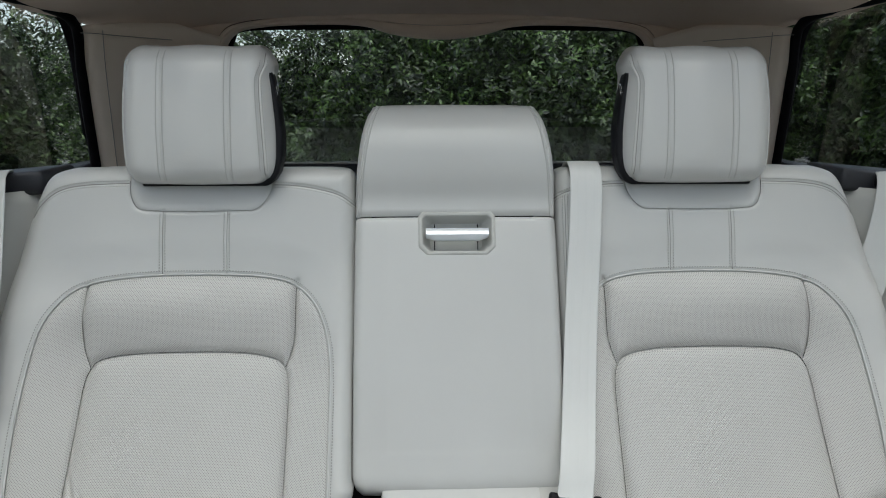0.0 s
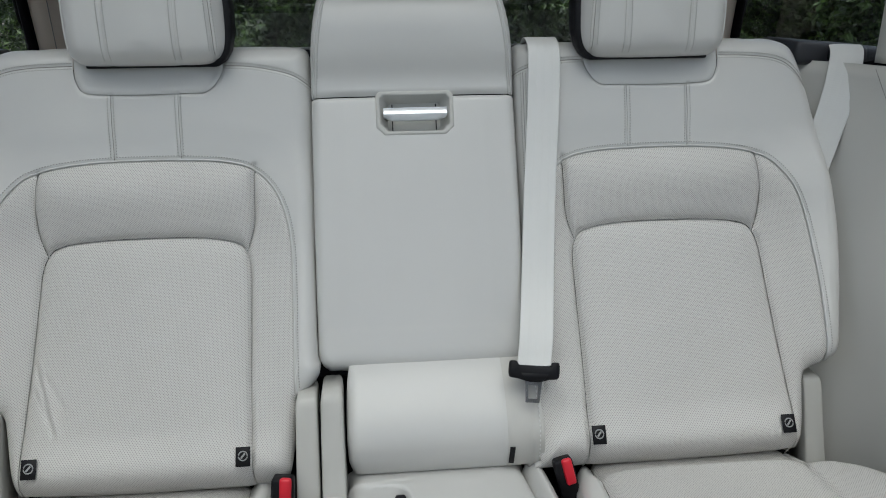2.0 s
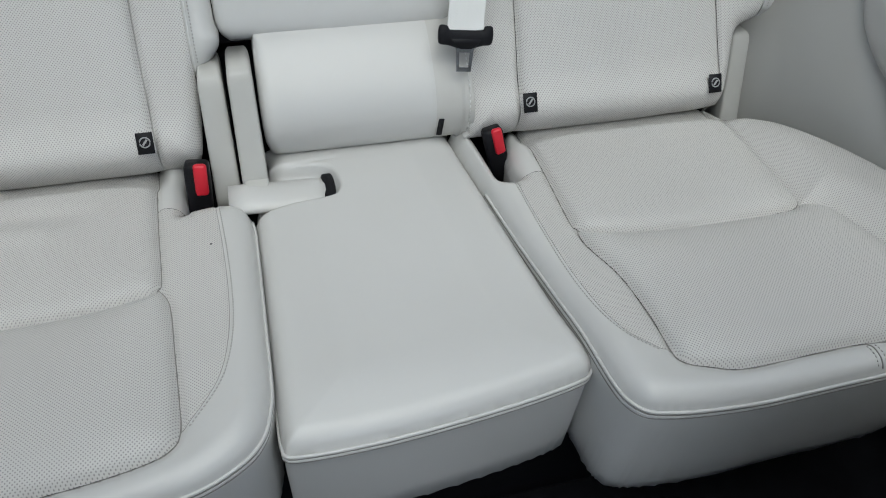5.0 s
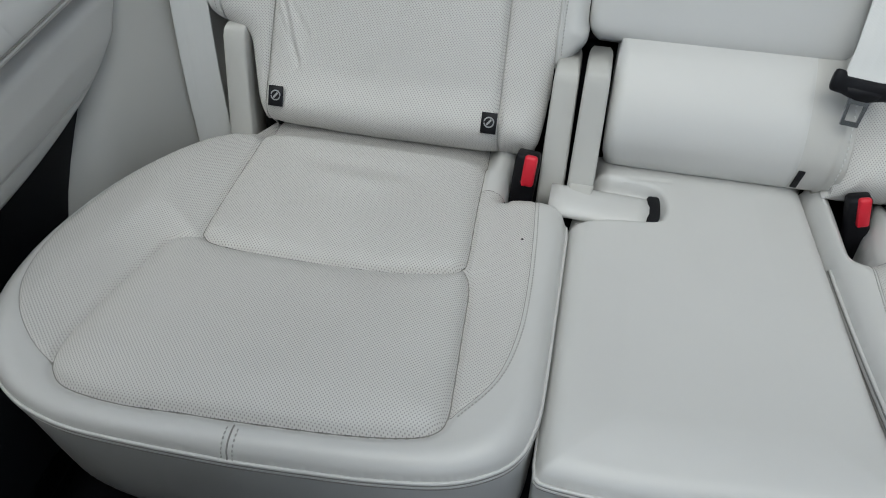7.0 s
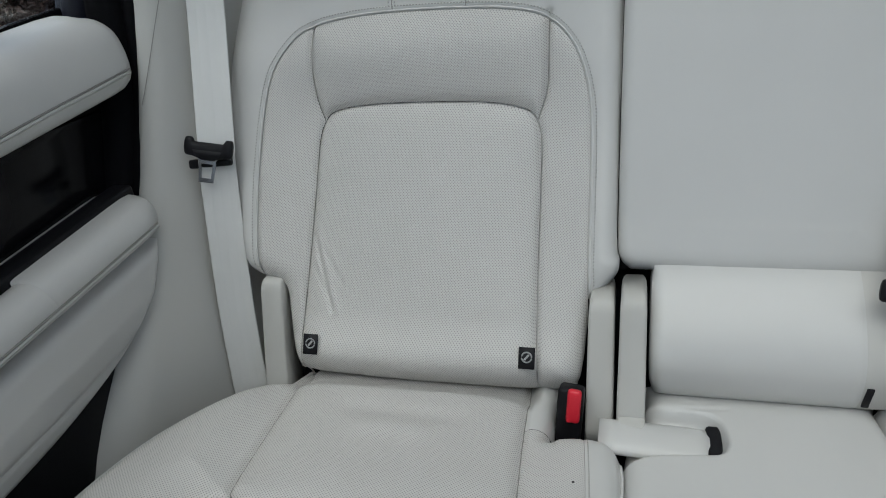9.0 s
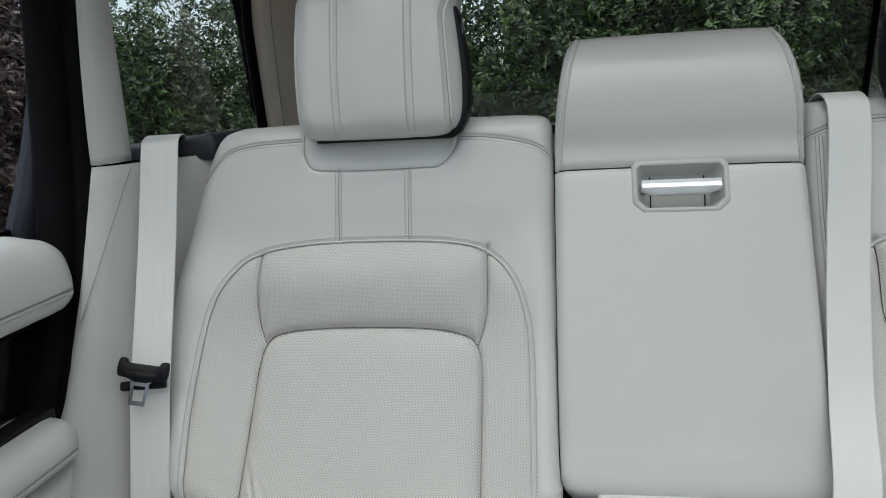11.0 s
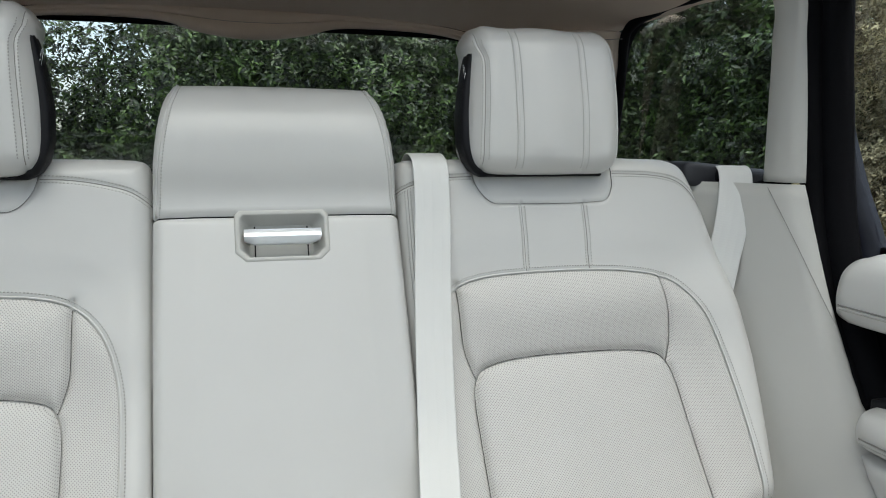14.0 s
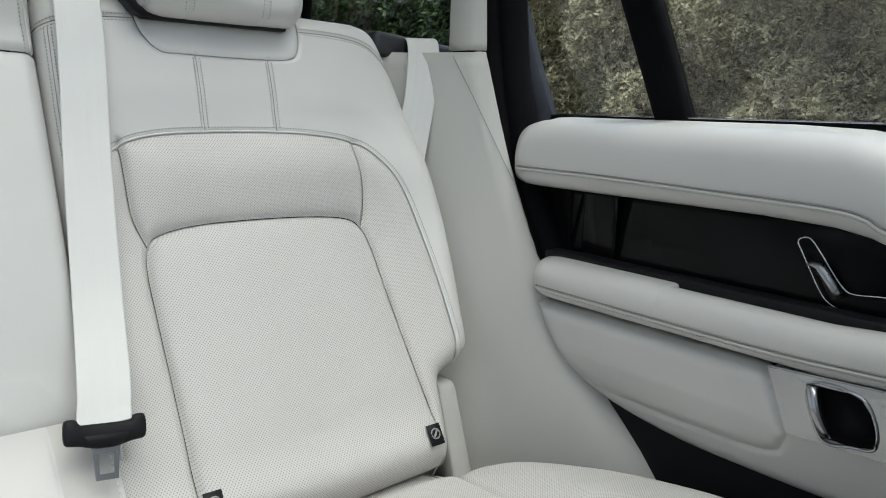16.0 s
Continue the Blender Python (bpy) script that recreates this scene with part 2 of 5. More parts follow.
def inside(U, V, line):
    p = np.array(line, float)
    q = np.roll(p, -1, 0)
    flip = np.zeros(U.shape, bool)
    for (ax, ay), (bx, by) in zip(p, q):
        if ay != by:
            flip ^= ((ay > V) != (by > V)) & (U < (bx - ax) * (V - ay) / (by - ay) + ax)
    return flip


def signed(U, V, line):
    return np.where(inside(U, V, line), 1, -1) * dist(U, V, line, True)


def smoothstep(a, b, x):
    t = np.clip((x - a) / (b - a), 0, 1)
    return t * t * (3 - 2 * t)


def rolled(d, r):
    """How far a rounded edge of radius r has dropped at a distance d inside the outline."""
    k = np.clip(r - d, 0, r)
    return r - np.sqrt(np.maximum(r * r - k * k, 0))


def filled(d, height, reach):
    """The swell of a padded panel at a distance d inside its seam, without ridges along its middle."""
    p = height * (1 - np.exp(-np.maximum(d, 0) / reach))
    q = p
    for axis in (0, 1):
        q = sum(np.roll(q, k, axis) for k in range(-6, 7)) / 13
    k = smoothstep(0.010, 0.030, d)
    return p * (1 - k) + q * k


def cut_grid(P, F, outer=None):
    """The part of a grid surface P where F is over 0, with clean edges; also which of its vertices lie on the outer outline."""
    nv, nu = F.shape
    keep = F >= 0
    verts, faces, index, rim = [], [], {}, []

    def vert(key, p, on):
        if key not in index:
            index[key] = len(verts)
            verts.append(p)
            rim.append(on)
        return index[key]

    cells = keep[:-1, :-1].astype(int) + keep[1:, :-1] + keep[:-1, 1:] + keep[1:, 1:]
    for j, i in np.argwhere(cells > 0):
        ring = [(j, i), (j, i + 1), (j + 1, i + 1), (j + 1, i)]
        if cells[j, i] == 4:
            faces.append([vert(c, P[c], False) for c in ring])
            continue
        face = []
        for a, b in zip(ring, ring[1:] + ring[:1]):
            if keep[a]:
                face.append(vert(a, P[a], False))
            if keep[a] != keep[b]:
                t = F[a] / (F[a] - F[b])
                on = outer is not None and abs(outer[a] + t * (outer[b] - outer[a])) < 1e-4
                face.append(vert((min(a, b), max(a, b)), P[a] + t * (P[b] - P[a]), on))
        if len(face) > 2:
            faces.append(face)
    return verts, faces, rim


def skirted(verts, faces, rim, rings, centre):
    """Carries the rim of a cut grid on in rings of (offset, how far towards the centre)."""
    count = {}
    for f in faces:
        for a, b in zip(f, f[1:] + f[:1]):
            if rim[a] and rim[b]:
                count[(min(a, b), max(a, b))] = None if (min(a, b), max(a, b)) in count else (a, b)
    edges = [e for e in count.values() if e]
    verts = [np.array(v, float) for v in verts]
    last = {v: v for e in edges for v in e}
    base = {v: verts[v].copy() for v in last}
    for offset, pull in rings:
        nxt = {}
        for v in last:
            to = np.array(centre) - base[v]
            to = to - np.dot(to, offset) / max(np.dot(offset, offset), 1e-9) * np.array(offset)
            size = np.linalg.norm(to)
            nxt[v] = len(verts)
            verts.append(base[v] + np.array(offset) + to / max(size, 1e-6) * pull)
        for a, b in edges:
            faces.append([last[b], last[a], nxt[a], nxt[b]])
        last = nxt
    return verts, faces


def sheet_part(name, P, F, mat, parent, outer=None, rings=None, centre=(0, 0, 0), flip=False, label=""):
    verts, faces, rim = cut_grid(P, F, outer)
    if rings:
        verts, faces = skirted(verts, faces, rim, rings, centre)
    if flip:
        faces = [f[::-1] for f in faces]
    return mesh_ob(name, verts, faces, mat, parent, True, label)


def tube(points, r, sides=6, closed=False, flat=1.0):
    """Vertices and faces of a round cord along points."""
    p = np.array(points, float)
    t = np.gradient(p, axis=0)
    t /= np.linalg.norm(t, axis=1)[:, None] + 1e-12
    up = np.array([0, 0, 1.0]) if abs(t[:, 2]).mean() < 0.8 else np.array([0, 1.0, 0])
    a = np.cross(t, up)
    a /= np.linalg.norm(a, axis=1)[:, None] + 1e-12
    b = np.cross(a, t)
    ang = np.linspace(0, 2 * np.pi, sides, endpoint=False)
    verts = (p[:, None] + r * (np.cos(ang)[None, :, None] * a[:, None] + flat * np.sin(ang)[None, :, None] * b[:, None])).reshape(-1, 3)
    n = len(p)
    faces = [[i * sides + k, i * sides + (k + 1) % sides, (i + 1) % n * sides + (k + 1) % sides, (i + 1) % n * sides + k] for i in range(n if closed else n - 1) for k in range(sides)]
    if not closed:
        faces += [list(range(sides))[::-1], [(n - 1) * sides + k for k in range(sides)]]
    return verts, faces


def cord(name, points, r, mat, parent, label="", sides=6, flat=1.0):
    v, f = tube(points, r, sides, False, flat)
    ob = mesh_ob(name, v, f, mat, parent, True, label)
    return ob


def resample(points, step):
    p = np.array(points, float)
    s = np.r_[0, np.cumsum(np.linalg.norm(np.diff(p, axis=0), axis=1))]
    n = max(2, int(s[-1] / step) + 1)
    at = np.linspace(0, s[-1], n)
    return np.stack([np.interp(at, s, p[:, k]) for k in range(p.shape[1])], 1)


def stitches(name, lines, parent, step=0.0041, r=0.0007, mat=None):
    """Rows of single stitches along lines that lie on a surface, each row an object of its own."""
    for line in lines:
        verts, faces = [], []
        p = resample(line, step)
        for a, b in zip(p[:-1], p[1:]):
            v, f = tube([a + 0.24 * (b - a), a + 0.5 * (b - a), b - 0.24 * (b - a)], r, 4)
            faces += [[k + len(verts) for k in q] for q in f]
            verts += list(v)
        tagged(mesh_ob(name, verts, faces, mat or THREAD, parent), "", "", "", "stuff")


def sampled(h, line, u0, u1, v0, v1):
    """Values of a grid at places between its knots."""
    line = np.array(line, float)
    nv, nu = h.shape
    x = np.clip((line[:, 0] - u0) / (u1 - u0) * (nu - 1), 0, nu - 1.001)
    y = np.clip((line[:, 1] - v0) / (v1 - v0) * (nv - 1), 0, nv - 1.001)
    i, j = x.astype(int), y.astype(int)
    a, b = x - i, y - j
    return (1 - a) * (1 - b) * h[j, i] + a * (1 - b) * h[j, i + 1] + (1 - a) * b * h[j + 1, i] + a * b * h[j + 1, i + 1]


def loft(name, sections, mat, parent, caps=True, label=""):
    """A skin over closed sections of equal length."""
    n = len(sections[0])
    verts = [p for s in sections for p in s]
    faces = [[i * n + k, i * n + (k + 1) % n, (i + 1) * n + (k + 1) % n, (i + 1) * n + k] for i in range(len(sections) - 1) for k in range(n)]
    if caps:
        faces += [list(range(n))[::-1], [(len(sections) - 1) * n + k for k in range(n)]]
    bm = bmesh.new()
    vs = [bm.verts.new(v) for v in verts]
    for f in faces:
        bm.faces.new([vs[k] for k in f])
    return part(name, bm, mat, parent, label)


def slab(name, outline, depth, mat, parent, to3d, bevel=0.003, label="", smooth=True):
    """A flat piece of an outline in a plane, of some thickness, with eased edges. to3d(u, v, w) gives places."""
    bm = bmesh.new()
    low = [bm.verts.new(to3d(u, v, 0)) for u, v in outline]
    face = bm.faces.new(low)
    top = bmesh.ops.extrude_face_region(bm, geom=[face])
    for g in top["geom"]:
        if isinstance(g, bmesh.types.BMVert):
            k = low_index(g.co, outline, to3d)
            g.co = to3d(*outline[k], depth)
    if bevel:
        bmesh.ops.bevel(bm, geom=[e for e in bm.edges], offset=bevel, segments=2, affect="EDGES", profile=0.6)
    return part(name, bm, mat, parent, label, smooth)


def low_index(co, outline, to3d):
    return min(range(len(outline)), key=lambda k: (to3d(*outline[k], 0) - co).length)

# ---- outer seat backs ----
GAP = 0.0008  # half the fold where two leather panels are sewn together
BACK_Z = [0.30, 0.36, 0.40, 0.53, 0.655, 0.755, 0.865, 0.96, 1.05]
BACK_Y = [0.915, 0.945, 0.972, 1.064, 1.147, 1.195, 1.232, 1.262, 1.290]
_bz = np.linspace(0.30, 1.05, 200)
_by = np.convolve(np.pad(np.interp(_bz, BACK_Z, BACK_Y), 12, mode="reflect", reflect_type="odd"), np.ones(25) / 25, "valid")


def back_y(z):
    return np.interp(z, _bz, _by)


def back_place(sx, x, z, h):
    slope = (back_y(z + 0.005) - back_y(z - 0.005)) / 0.01
    size = np.sqrt(1 + slope**2)
    return np.stack([sx * x, back_y(z) - h / size, z + h * slope / size], -1)


ARC = [(0.609, 0.470), (0.613, 0.50), (0.617, 0.57), (0.614, 0.645), (0.602, 0.70), (0.577, 0.738), (0.549, 0.757), (0.50, 0.767), (0.435, 0.7715), (0.34, 0.7715), (0.275, 0.767), (0.235, 0.755), (0.205, 0.726), (0.188, 0.684), (0.1815, 0.63), (0.180, 0.50), (0.178, 0.46)]
LOWER = [(0.235, 0.36), (0.2395, 0.456), (0.2405, 0.57), (0.2415, 0.622), (0.2475, 0.645), (0.263, 0.658), (0.31, 0.666), (0.39, 0.668), (0.47, 0.666), (0.515, 0.660), (0.531, 0.648), (0.5385, 0.625), (0.541, 0.568), (0.5445, 0.482), (0.551, 0.36)]
UPPER_IN = [(0.235, 0.78), (0.2345, 0.74), (0.2345, 0.70), (0.237, 0.675), (0.2475, 0.645)]
UPPER_OUT = [(0.531, 0.648), (0.542, 0.672), (0.5465, 0.70), (0.547, 0.73), (0.546, 0.78)]
CUTOUT = [(0.488, 0.95), (0.487, 0.905), (0.485, 0.886), (0.474, 0.869), (0.445, 0.865), (0.386, 0.864), (0.32, 0.865), (0.30, 0.866), (0.284, 0.878), (0.272, 0.902), (0.268, 0.95)]
TOP_OUT = [(0.635, 0.858), (0.62, 0.876), (0.592, 0.896), (0.55, 0.904), (0.489, 0.906)]
TOP_IN = [(0.270, 0.903), (0.24, 0.902), (0.206, 0.897), (0.172, 0.888), (0.147, 0.873)]
EDGE_OUT = [(0.555, 0.373), (0.564, 0.397), (0.572, 0.435), (0.578, 0.460), (0.590, 0.470), (0.615, 0.477), (0.634, 0.490), (0.646, 0.53), (0.661, 0.60), (0.668, 0.66), (0.664, 0.75), (0.647, 0.83), (0.629, 0.890), (0.612, 0.922), (0.585, 0.934)]


def seat_back(sx, name, label, inner):
    """An outer seat back; sx mirrors it across the middle of the car, inner is the line of its edge to the armrest."""
    top = thing(name, label, "car seat back", "outer rear seat backs")
    U, V = np.meshgrid(np.linspace(0.12, 0.69, 270), np.linspace(0.345, 0.95, 288))
    arc, lower = spline(ARC, 6), spline(LOWER, 6)
    up_in, up_out = spline(UPPER_IN, 6), spline(UPPER_OUT, 6)
    cut = spline(CUTOUT, 6)
    edge = np.concatenate([spline(EDGE_OUT, 6), [(0.50, 0.937), (0.40, 0.934), (0.30, 0.934), (0.22, 0.934)], spline(inner, 6)])
    out = signed(U, V, edge)
    arc_shape = np.concatenate([arc, [(0.178, 0.30), (0.64, 0.30)]])
    if sx > 0:
        arc_shape = np.concatenate([arc[:-2], [(0.10, 0.455), (0.10, 0.30), (0.64, 0.30)]])
    in_arc = signed(U, V, arc_shape)
    low_shape = np.concatenate([lower, [(0.551, 0.30), (0.235, 0.30)]])
    in_low = signed(U, V, low_shape)
    up_shape = np.concatenate([up_in, lower[(lower[:, 1] > 0.644) & (lower[:, 0] > 0.2475) & (lower[:, 0] < 0.531)], up_out, [(0.55, 0.80), (0.235, 0.80)]])
    in_up = np.minimum(signed(U, V, up_shape), in_arc)
    cutF = signed(U, V, np.concatenate([cut, [(0.268, 1.0), (0.488, 1.0)]]))
    arc_line = dist(U, V, arc)
    seam = np.minimum(dist(U, V, lower), np.minimum(dist(U, V, up_in[up_in[:, 1] < 0.765]), dist(U, V, up_out[up_out[:, 1] < 0.765])))
    tops = [spline(TOP_OUT, 6), spline(TOP_IN, 6)]
    seam2 = np.minimum(np.minimum(dist(U, V, tops[0]), dist(U, V, tops[1])), dist(U, V, cut[cut[:, 1] < 0.93]))
    twin = np.minimum(dist(U, V, [(0.437, 0.866), (0.436, 0.772)]), dist(U, V, [(0.340, 0.866), (0.341, 0.772)]))
    # the padding: wings that stand forward, softly filled inserts, the rolled edge and the drawn-in seams
    wing = smoothstep(0.0, 0.09, np.maximum(-in_low, 0)) * smoothstep(0.80, 0.70, V)
    h = wing * (0.010 + 0.006 * smoothstep(0.33, 0.45, U))
    h += filled(in_low, 0.0095, 0.020) + filled(in_up, 0.0115, 0.018)
    h += 0.006 * smoothstep(0.0, 0.06, -in_arc)
    h -= 0.0046 * np.exp(-((seam / 0.0036) ** 2)) + 0.0018 * np.exp(-((seam / 0.012) ** 2))
    h -= 0.0026 * np.exp(-((arc_line / 0.0032) ** 2)) + 0.0014 * np.exp(-((arc_line / 0.012) ** 2))
    h -= 0.0022 * np.exp(-((seam2 / 0.0030) ** 2)) + 0.0020 * np.exp(-((twin / 0.0022) ** 2))
    h -= 0.0015 * np.clip(cutF / 0.01, 0, 1)
    # creases in the lower corner of the worn insert
    if sx < 0:
        for a, b, d in (((0.536, 0.520), (0.503, 0.440), 0.0034), ((0.533, 0.487), (0.512, 0.455), 0.0020), ((0.520, 0.505), (0.492, 0.470), 0.0012)):
            h -= d * np.exp(-((dist(U, V, [a, b]) / 0.0035) ** 2))
            h += 0.5 * d * np.exp(-((dist(U + 0.006, V, [a, b]) / 0.005) ** 2))
    flush = 0.85 * smoothstep(0.25, 0.20, U) * smoothstep(0.53, 0.49, V) if sx > 0 else 0.0
    h -= rolled(out, 0.026) * 0.9 * (1 - flush) + rolled(np.maximum(0.945 - V, 0), 0.045) * 0.55 + 0.008 * flush
    h += 0.016 * smoothstep(0.44, 0.37, V) * smoothstep(0, 0.04, out)
    h -= rolled(np.maximum(V - 0.366, 0), 0.030) * 0.7
    P = back_place(sx, U, V, h)
    rings = [((0, 0.010, 0.0), 0.000), ((0, 0.05, 0.0), 0.004), ((0, 0.09, 0.0), 0.012)]
    kw = dict(outer=out, rings=rings, centre=(sx * 0.40, 1.15, 0.65), flip=sx < 0)
    sheet_part("lower_insert", P, np.minimum(in_low - GAP, out), PERF_BACK, top, label="perforated ivory leather insert", **kw)
    sheet_part("upper_insert", P, np.minimum(np.minimum(in_up, -in_low) - GAP, out), PERF_BACK, top, label="perforated ivory leather insert", **kw)
    rest = np.minimum(np.minimum(np.minimum(in_arc, -in_low), -in_up) - GAP, out)
    sheet_part("bolster", P, np.minimum(rest, U - 0.39), PERF_BACK, top, **kw)
    sheet_part("bolster", P, np.minimum(rest, 0.39 - U), PERF_BACK, top, **kw)
    sheet_part("surround", P, np.minimum(np.minimum(-in_arc, -cutF) - GAP, out), LEATHER, top, label="smooth ivory leather surround", **kw)
    sheet_part("headrest_surround", P, np.minimum(cutF - GAP, out), LEATHER, top, **kw)

    def within(line):
        return line[sampled(out, line, 0.12, 0.69, 0.345, 0.95) > 0.005]

    def on(line, lift):
        line = np.array(line, float)
        return back_place(sx, line[:, 0], line[:, 1], sampled(h, line, 0.12, 0.69, 0.345, 0.95) + lift)

    def beside(line, off):
        p = resample(line, 0.004)
        t = np.gradient(p, axis=0)
        t /= np.linalg.norm(t, axis=1)[:, None]
        return p + off * np.stack([-t[:, 1], t[:, 0]], 1)

    rim = within(beside(arc, -0.0018))
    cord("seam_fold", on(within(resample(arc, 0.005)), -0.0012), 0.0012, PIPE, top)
    cord("piping", on(rim, 0.0004), 0.0014, LEATHER, top, "slim leather piping", 8)
    # dark cords on the surface draw the shade of the narrow seams
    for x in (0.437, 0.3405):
        cord("seam", on([(x, z) for z in np.linspace(0.864, 0.775, 24)], 0.0), 0.0006, SEAM_SHADE_JOINT, top)
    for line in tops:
        cord("seam", on(resample(line, 0.006), 0.0002), 0.0007, SEAM_SHADE_JOINT, top)
    for line in (lower, up_in[up_in[:, 1] < 0.769], up_out[up_out[:, 1] < 0.769], cut[cut[:, 1] < 0.93]):
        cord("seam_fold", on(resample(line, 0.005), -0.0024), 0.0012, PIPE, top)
    rows = [on(within(beside(arc, -0.0068)), 0.0004)]
    for x in (0.437, 0.3405):
        for off in (-0.0042, 0.0042):
            rows.append(on([(x + off, z) for z in np.linspace(0.862, 0.777, 30)], 0.0003))
    for line in tops:
        rows += [on(beside(line, off), 0.0003) for off in (-0.004, 0.004)]
    if sx > 0:
        rows += [on([(x, z) for z in np.linspace(0.885, 0.54, 60)], 0.0003) for x in (0.1745, 0.1815)]
        cord("seam", on([(0.178, z) for z in np.linspace(0.885, 0.54, 60)], 0.0), 0.0005, SEAM_SHADE_JOINT, top)
    stitches("stitching", rows, top)
    # label tags sewn into the lower corners
    for x in (0.2475, 0.526):
        k = on([(x, 0.404)], 0.0050)[0]
        tag = part("anchor_tag", placed(box((-0.0098, -0.0008, -0.0130), (0.0098, 0.0008, 0.0130), 0.0004, 1), Matrix.Translation(k) @ pose(0, 0, 0, -34, 0, 0)), BLACK, top, "small black sewn-in tag with grey emblem")
        v, f = tube([(0.0060 * math.cos(a), 0, 0.0060 * math.sin(a)) for a in np.linspace(0, 2 * math.pi, 24, endpoint=False)], 0.0009, 4, True)
        m = Matrix.Translation(k) @ pose(0, 0, 0, -34, 0, 0) @ Matrix.Translation((0, -0.0010, 0.001))
        ring = mesh_ob("emblem", [m @ Vector(q) for q in v], f, GREYMARK, tag)
        bar = box((-0.0012, -0.0005, -0.0042), (0.0012, 0.0005, 0.0042), 0.0, 1)
        part("emblem", placed(bar, m @ pose(0, 0, 0, 0, 40, 0)), GREYMARK, tag, smooth=False)
    return top


INNER_L = [(0.185, 0.9335), (0.160, 0.930), (0.1495, 0.918), (0.1475, 0.88), (0.1475, 0.70), (0.1475, 0.53), (0.1435, 0.500), (0.150, 0.486), (0.170, 0.468), (0.178, 0.445), (0.183, 0.40), (0.190, 0.379), (0.21, 0.370), (0.40, 0.368)]
INNER_R = [(0.20, 0.9335), (0.178, 0.930), (0.168, 0.918), (0.1655, 0.88), (0.1655, 0.70), (0.1655, 0.53), (0.1640, 0.46), (0.1650, 0.40), (0.166, 0.376), (0.178, 0.369), (0.40, 0.368)]
seat_back(-1, "rear_seat_back", "ivory perforated leather seat back, creased near its bottom corner", INNER_L)
seat_back(1, "rear_seat_back", "ivory perforated leather seat back beside the middle belt", INNER_R)


# ---- headrests ----
def headrest(sx, label):
    top = thing("headrest", label, "headrest", "outer rear headrests")
    x0, x1, z0, z1 = 0.2550, 0.4900, 0.9040, 1.1160
    u0, u1, v0, v1 = x0 - 0.01, x1 + 0.01, z0 - 0.01, z1 + 0.01
    U, V = np.meshgrid(np.linspace(u0, u1, 130), np.linspace(v0, v1, 110))
    corner = 0.034
    qx, qz = np.abs(U - (x0 + x1) / 2) - (x1 - x0) / 2 + corner, np.abs(V - (z0 + z1) / 2) - (z1 - z0) / 2 + corner
    out = corner - (np.hypot(np.maximum(qx, 0), np.maximum(qz, 0)) + np.minimum(np.maximum(qx, qz), 0))
    lines = [0.3270, 0.4250]
    side = lambda z: x0 + 0.0205 - 0.010 * smoothstep(1.055, 1.102, z)
    pillow = np.cos((U - 0.376) / 0.049 * math.pi)
    out = out - 0.004 + 0.0036 * (1 - ((V - 1.0) / 0.11) ** 2) + 0.0014 * pillow * smoothstep(1.05, 1.10, V)
    h = -rolled(out, 0.030) - 0.9 * ((U - 0.37) / 0.115) ** 2 * 0.012 - 0.012 * ((V - 1.0) / 0.1) ** 2
    h += 0.0026 * (pillow + 1) * np.clip(out / 0.04, 0, 1)
    for x in lines:
        h -= 0.0018 * np.exp(-(((U - x) / 0.0040) ** 2))
    h -= 0.0030 * np.exp(-(((U - side(V)) / 0.0024) ** 2)) - 0.0012 * np.exp(-(((U - side(V) + 0.0045) / 0.0022) ** 2))
    # faint slack in the leather
    h += 0.0007 * np.sin(V * 61 + 9 * U) * np.sin(U * 47 + 1.3) * np.clip(out / 0.03, 0, 1)
    lean = lambda z: 1.185 + 0.16 * (z - 0.90)
    # the inner side is drawn in and hooks over the shell near the top
    drawn = lambda u, z: np.interp(z, [0.90, 0.95, 1.00, 1.045, 1.066, 1.082, 1.10, 1.13], [0.001, 0.002, 0.0050, 0.0090, 0.0105, 0.0080, 0.0125, 0.0125]) * (1 - smoothstep(0.0, 0.070, u - x0))
    P = np.stack([sx * (U + drawn(U, V)), lean(V) - h, V], -1)
    sheet_part("pad", P, out, LEATHER, top, outer=out, rings=[((0, 0.012, 0), 0.0), ((0, 0.045, 0.004), 0.002), ((0, 0.062, 0.006), 0.012), ((0, 0.066, 0.006), 0.03)], centre=(sx * 0.36, 1.22, 1.0), flip=sx < 0, label="soft ivory leather headrest pad")

    def on(line, lift):
        line = np.array(line, float)
        return np.stack([sx * (line[:, 0] + drawn(line[:, 0], line[:, 1])), lean(line[:, 1]) - sampled(h, line, u0, u1, v0, v1) - lift, line[:, 1]], -1)

    rows = [on([(x + off, z) for z in np.linspace(z0 + 0.012, z1 - 0.012, 40)], 0.0003) for x in lines for off in (-0.0047, 0.0047)]
    rows += [on([(side(z) + off, z) for z in np.linspace(z0 + 0.024, z1 - 0.026, 40)], 0.0003) for off in (-0.0045, 0.0055)]
    stitches("stitching", rows, top)
    for x in lines:
        cord("seam", on([(x, z) for z in np.linspace(z0 + 0.006, z1 - 0.006, 40)], 0.0), 0.0003, PIPE, top)
    cord("seam", on([(side(z), z) for z in np.linspace(z0 + 0.018, z1 - 0.016, 40)], 0.0), 0.0006, SEAM_SHADE_JOINT, top)
    cord("piping", on([(x1 - 0.0065 - 0.010 * ((z - 1.0) / 0.09) ** 4, z) for z in np.linspace(z0 + 0.026, z1 - 0.024, 30)], 0.0002), 0.0012, LEATHER, top)
    bm = box((sx * 0.280 if sx > 0 else -0.472, 1.232, 0.915), (0.472 if sx > 0 else -0.280, 1.300, 1.085), 0.02, 4)
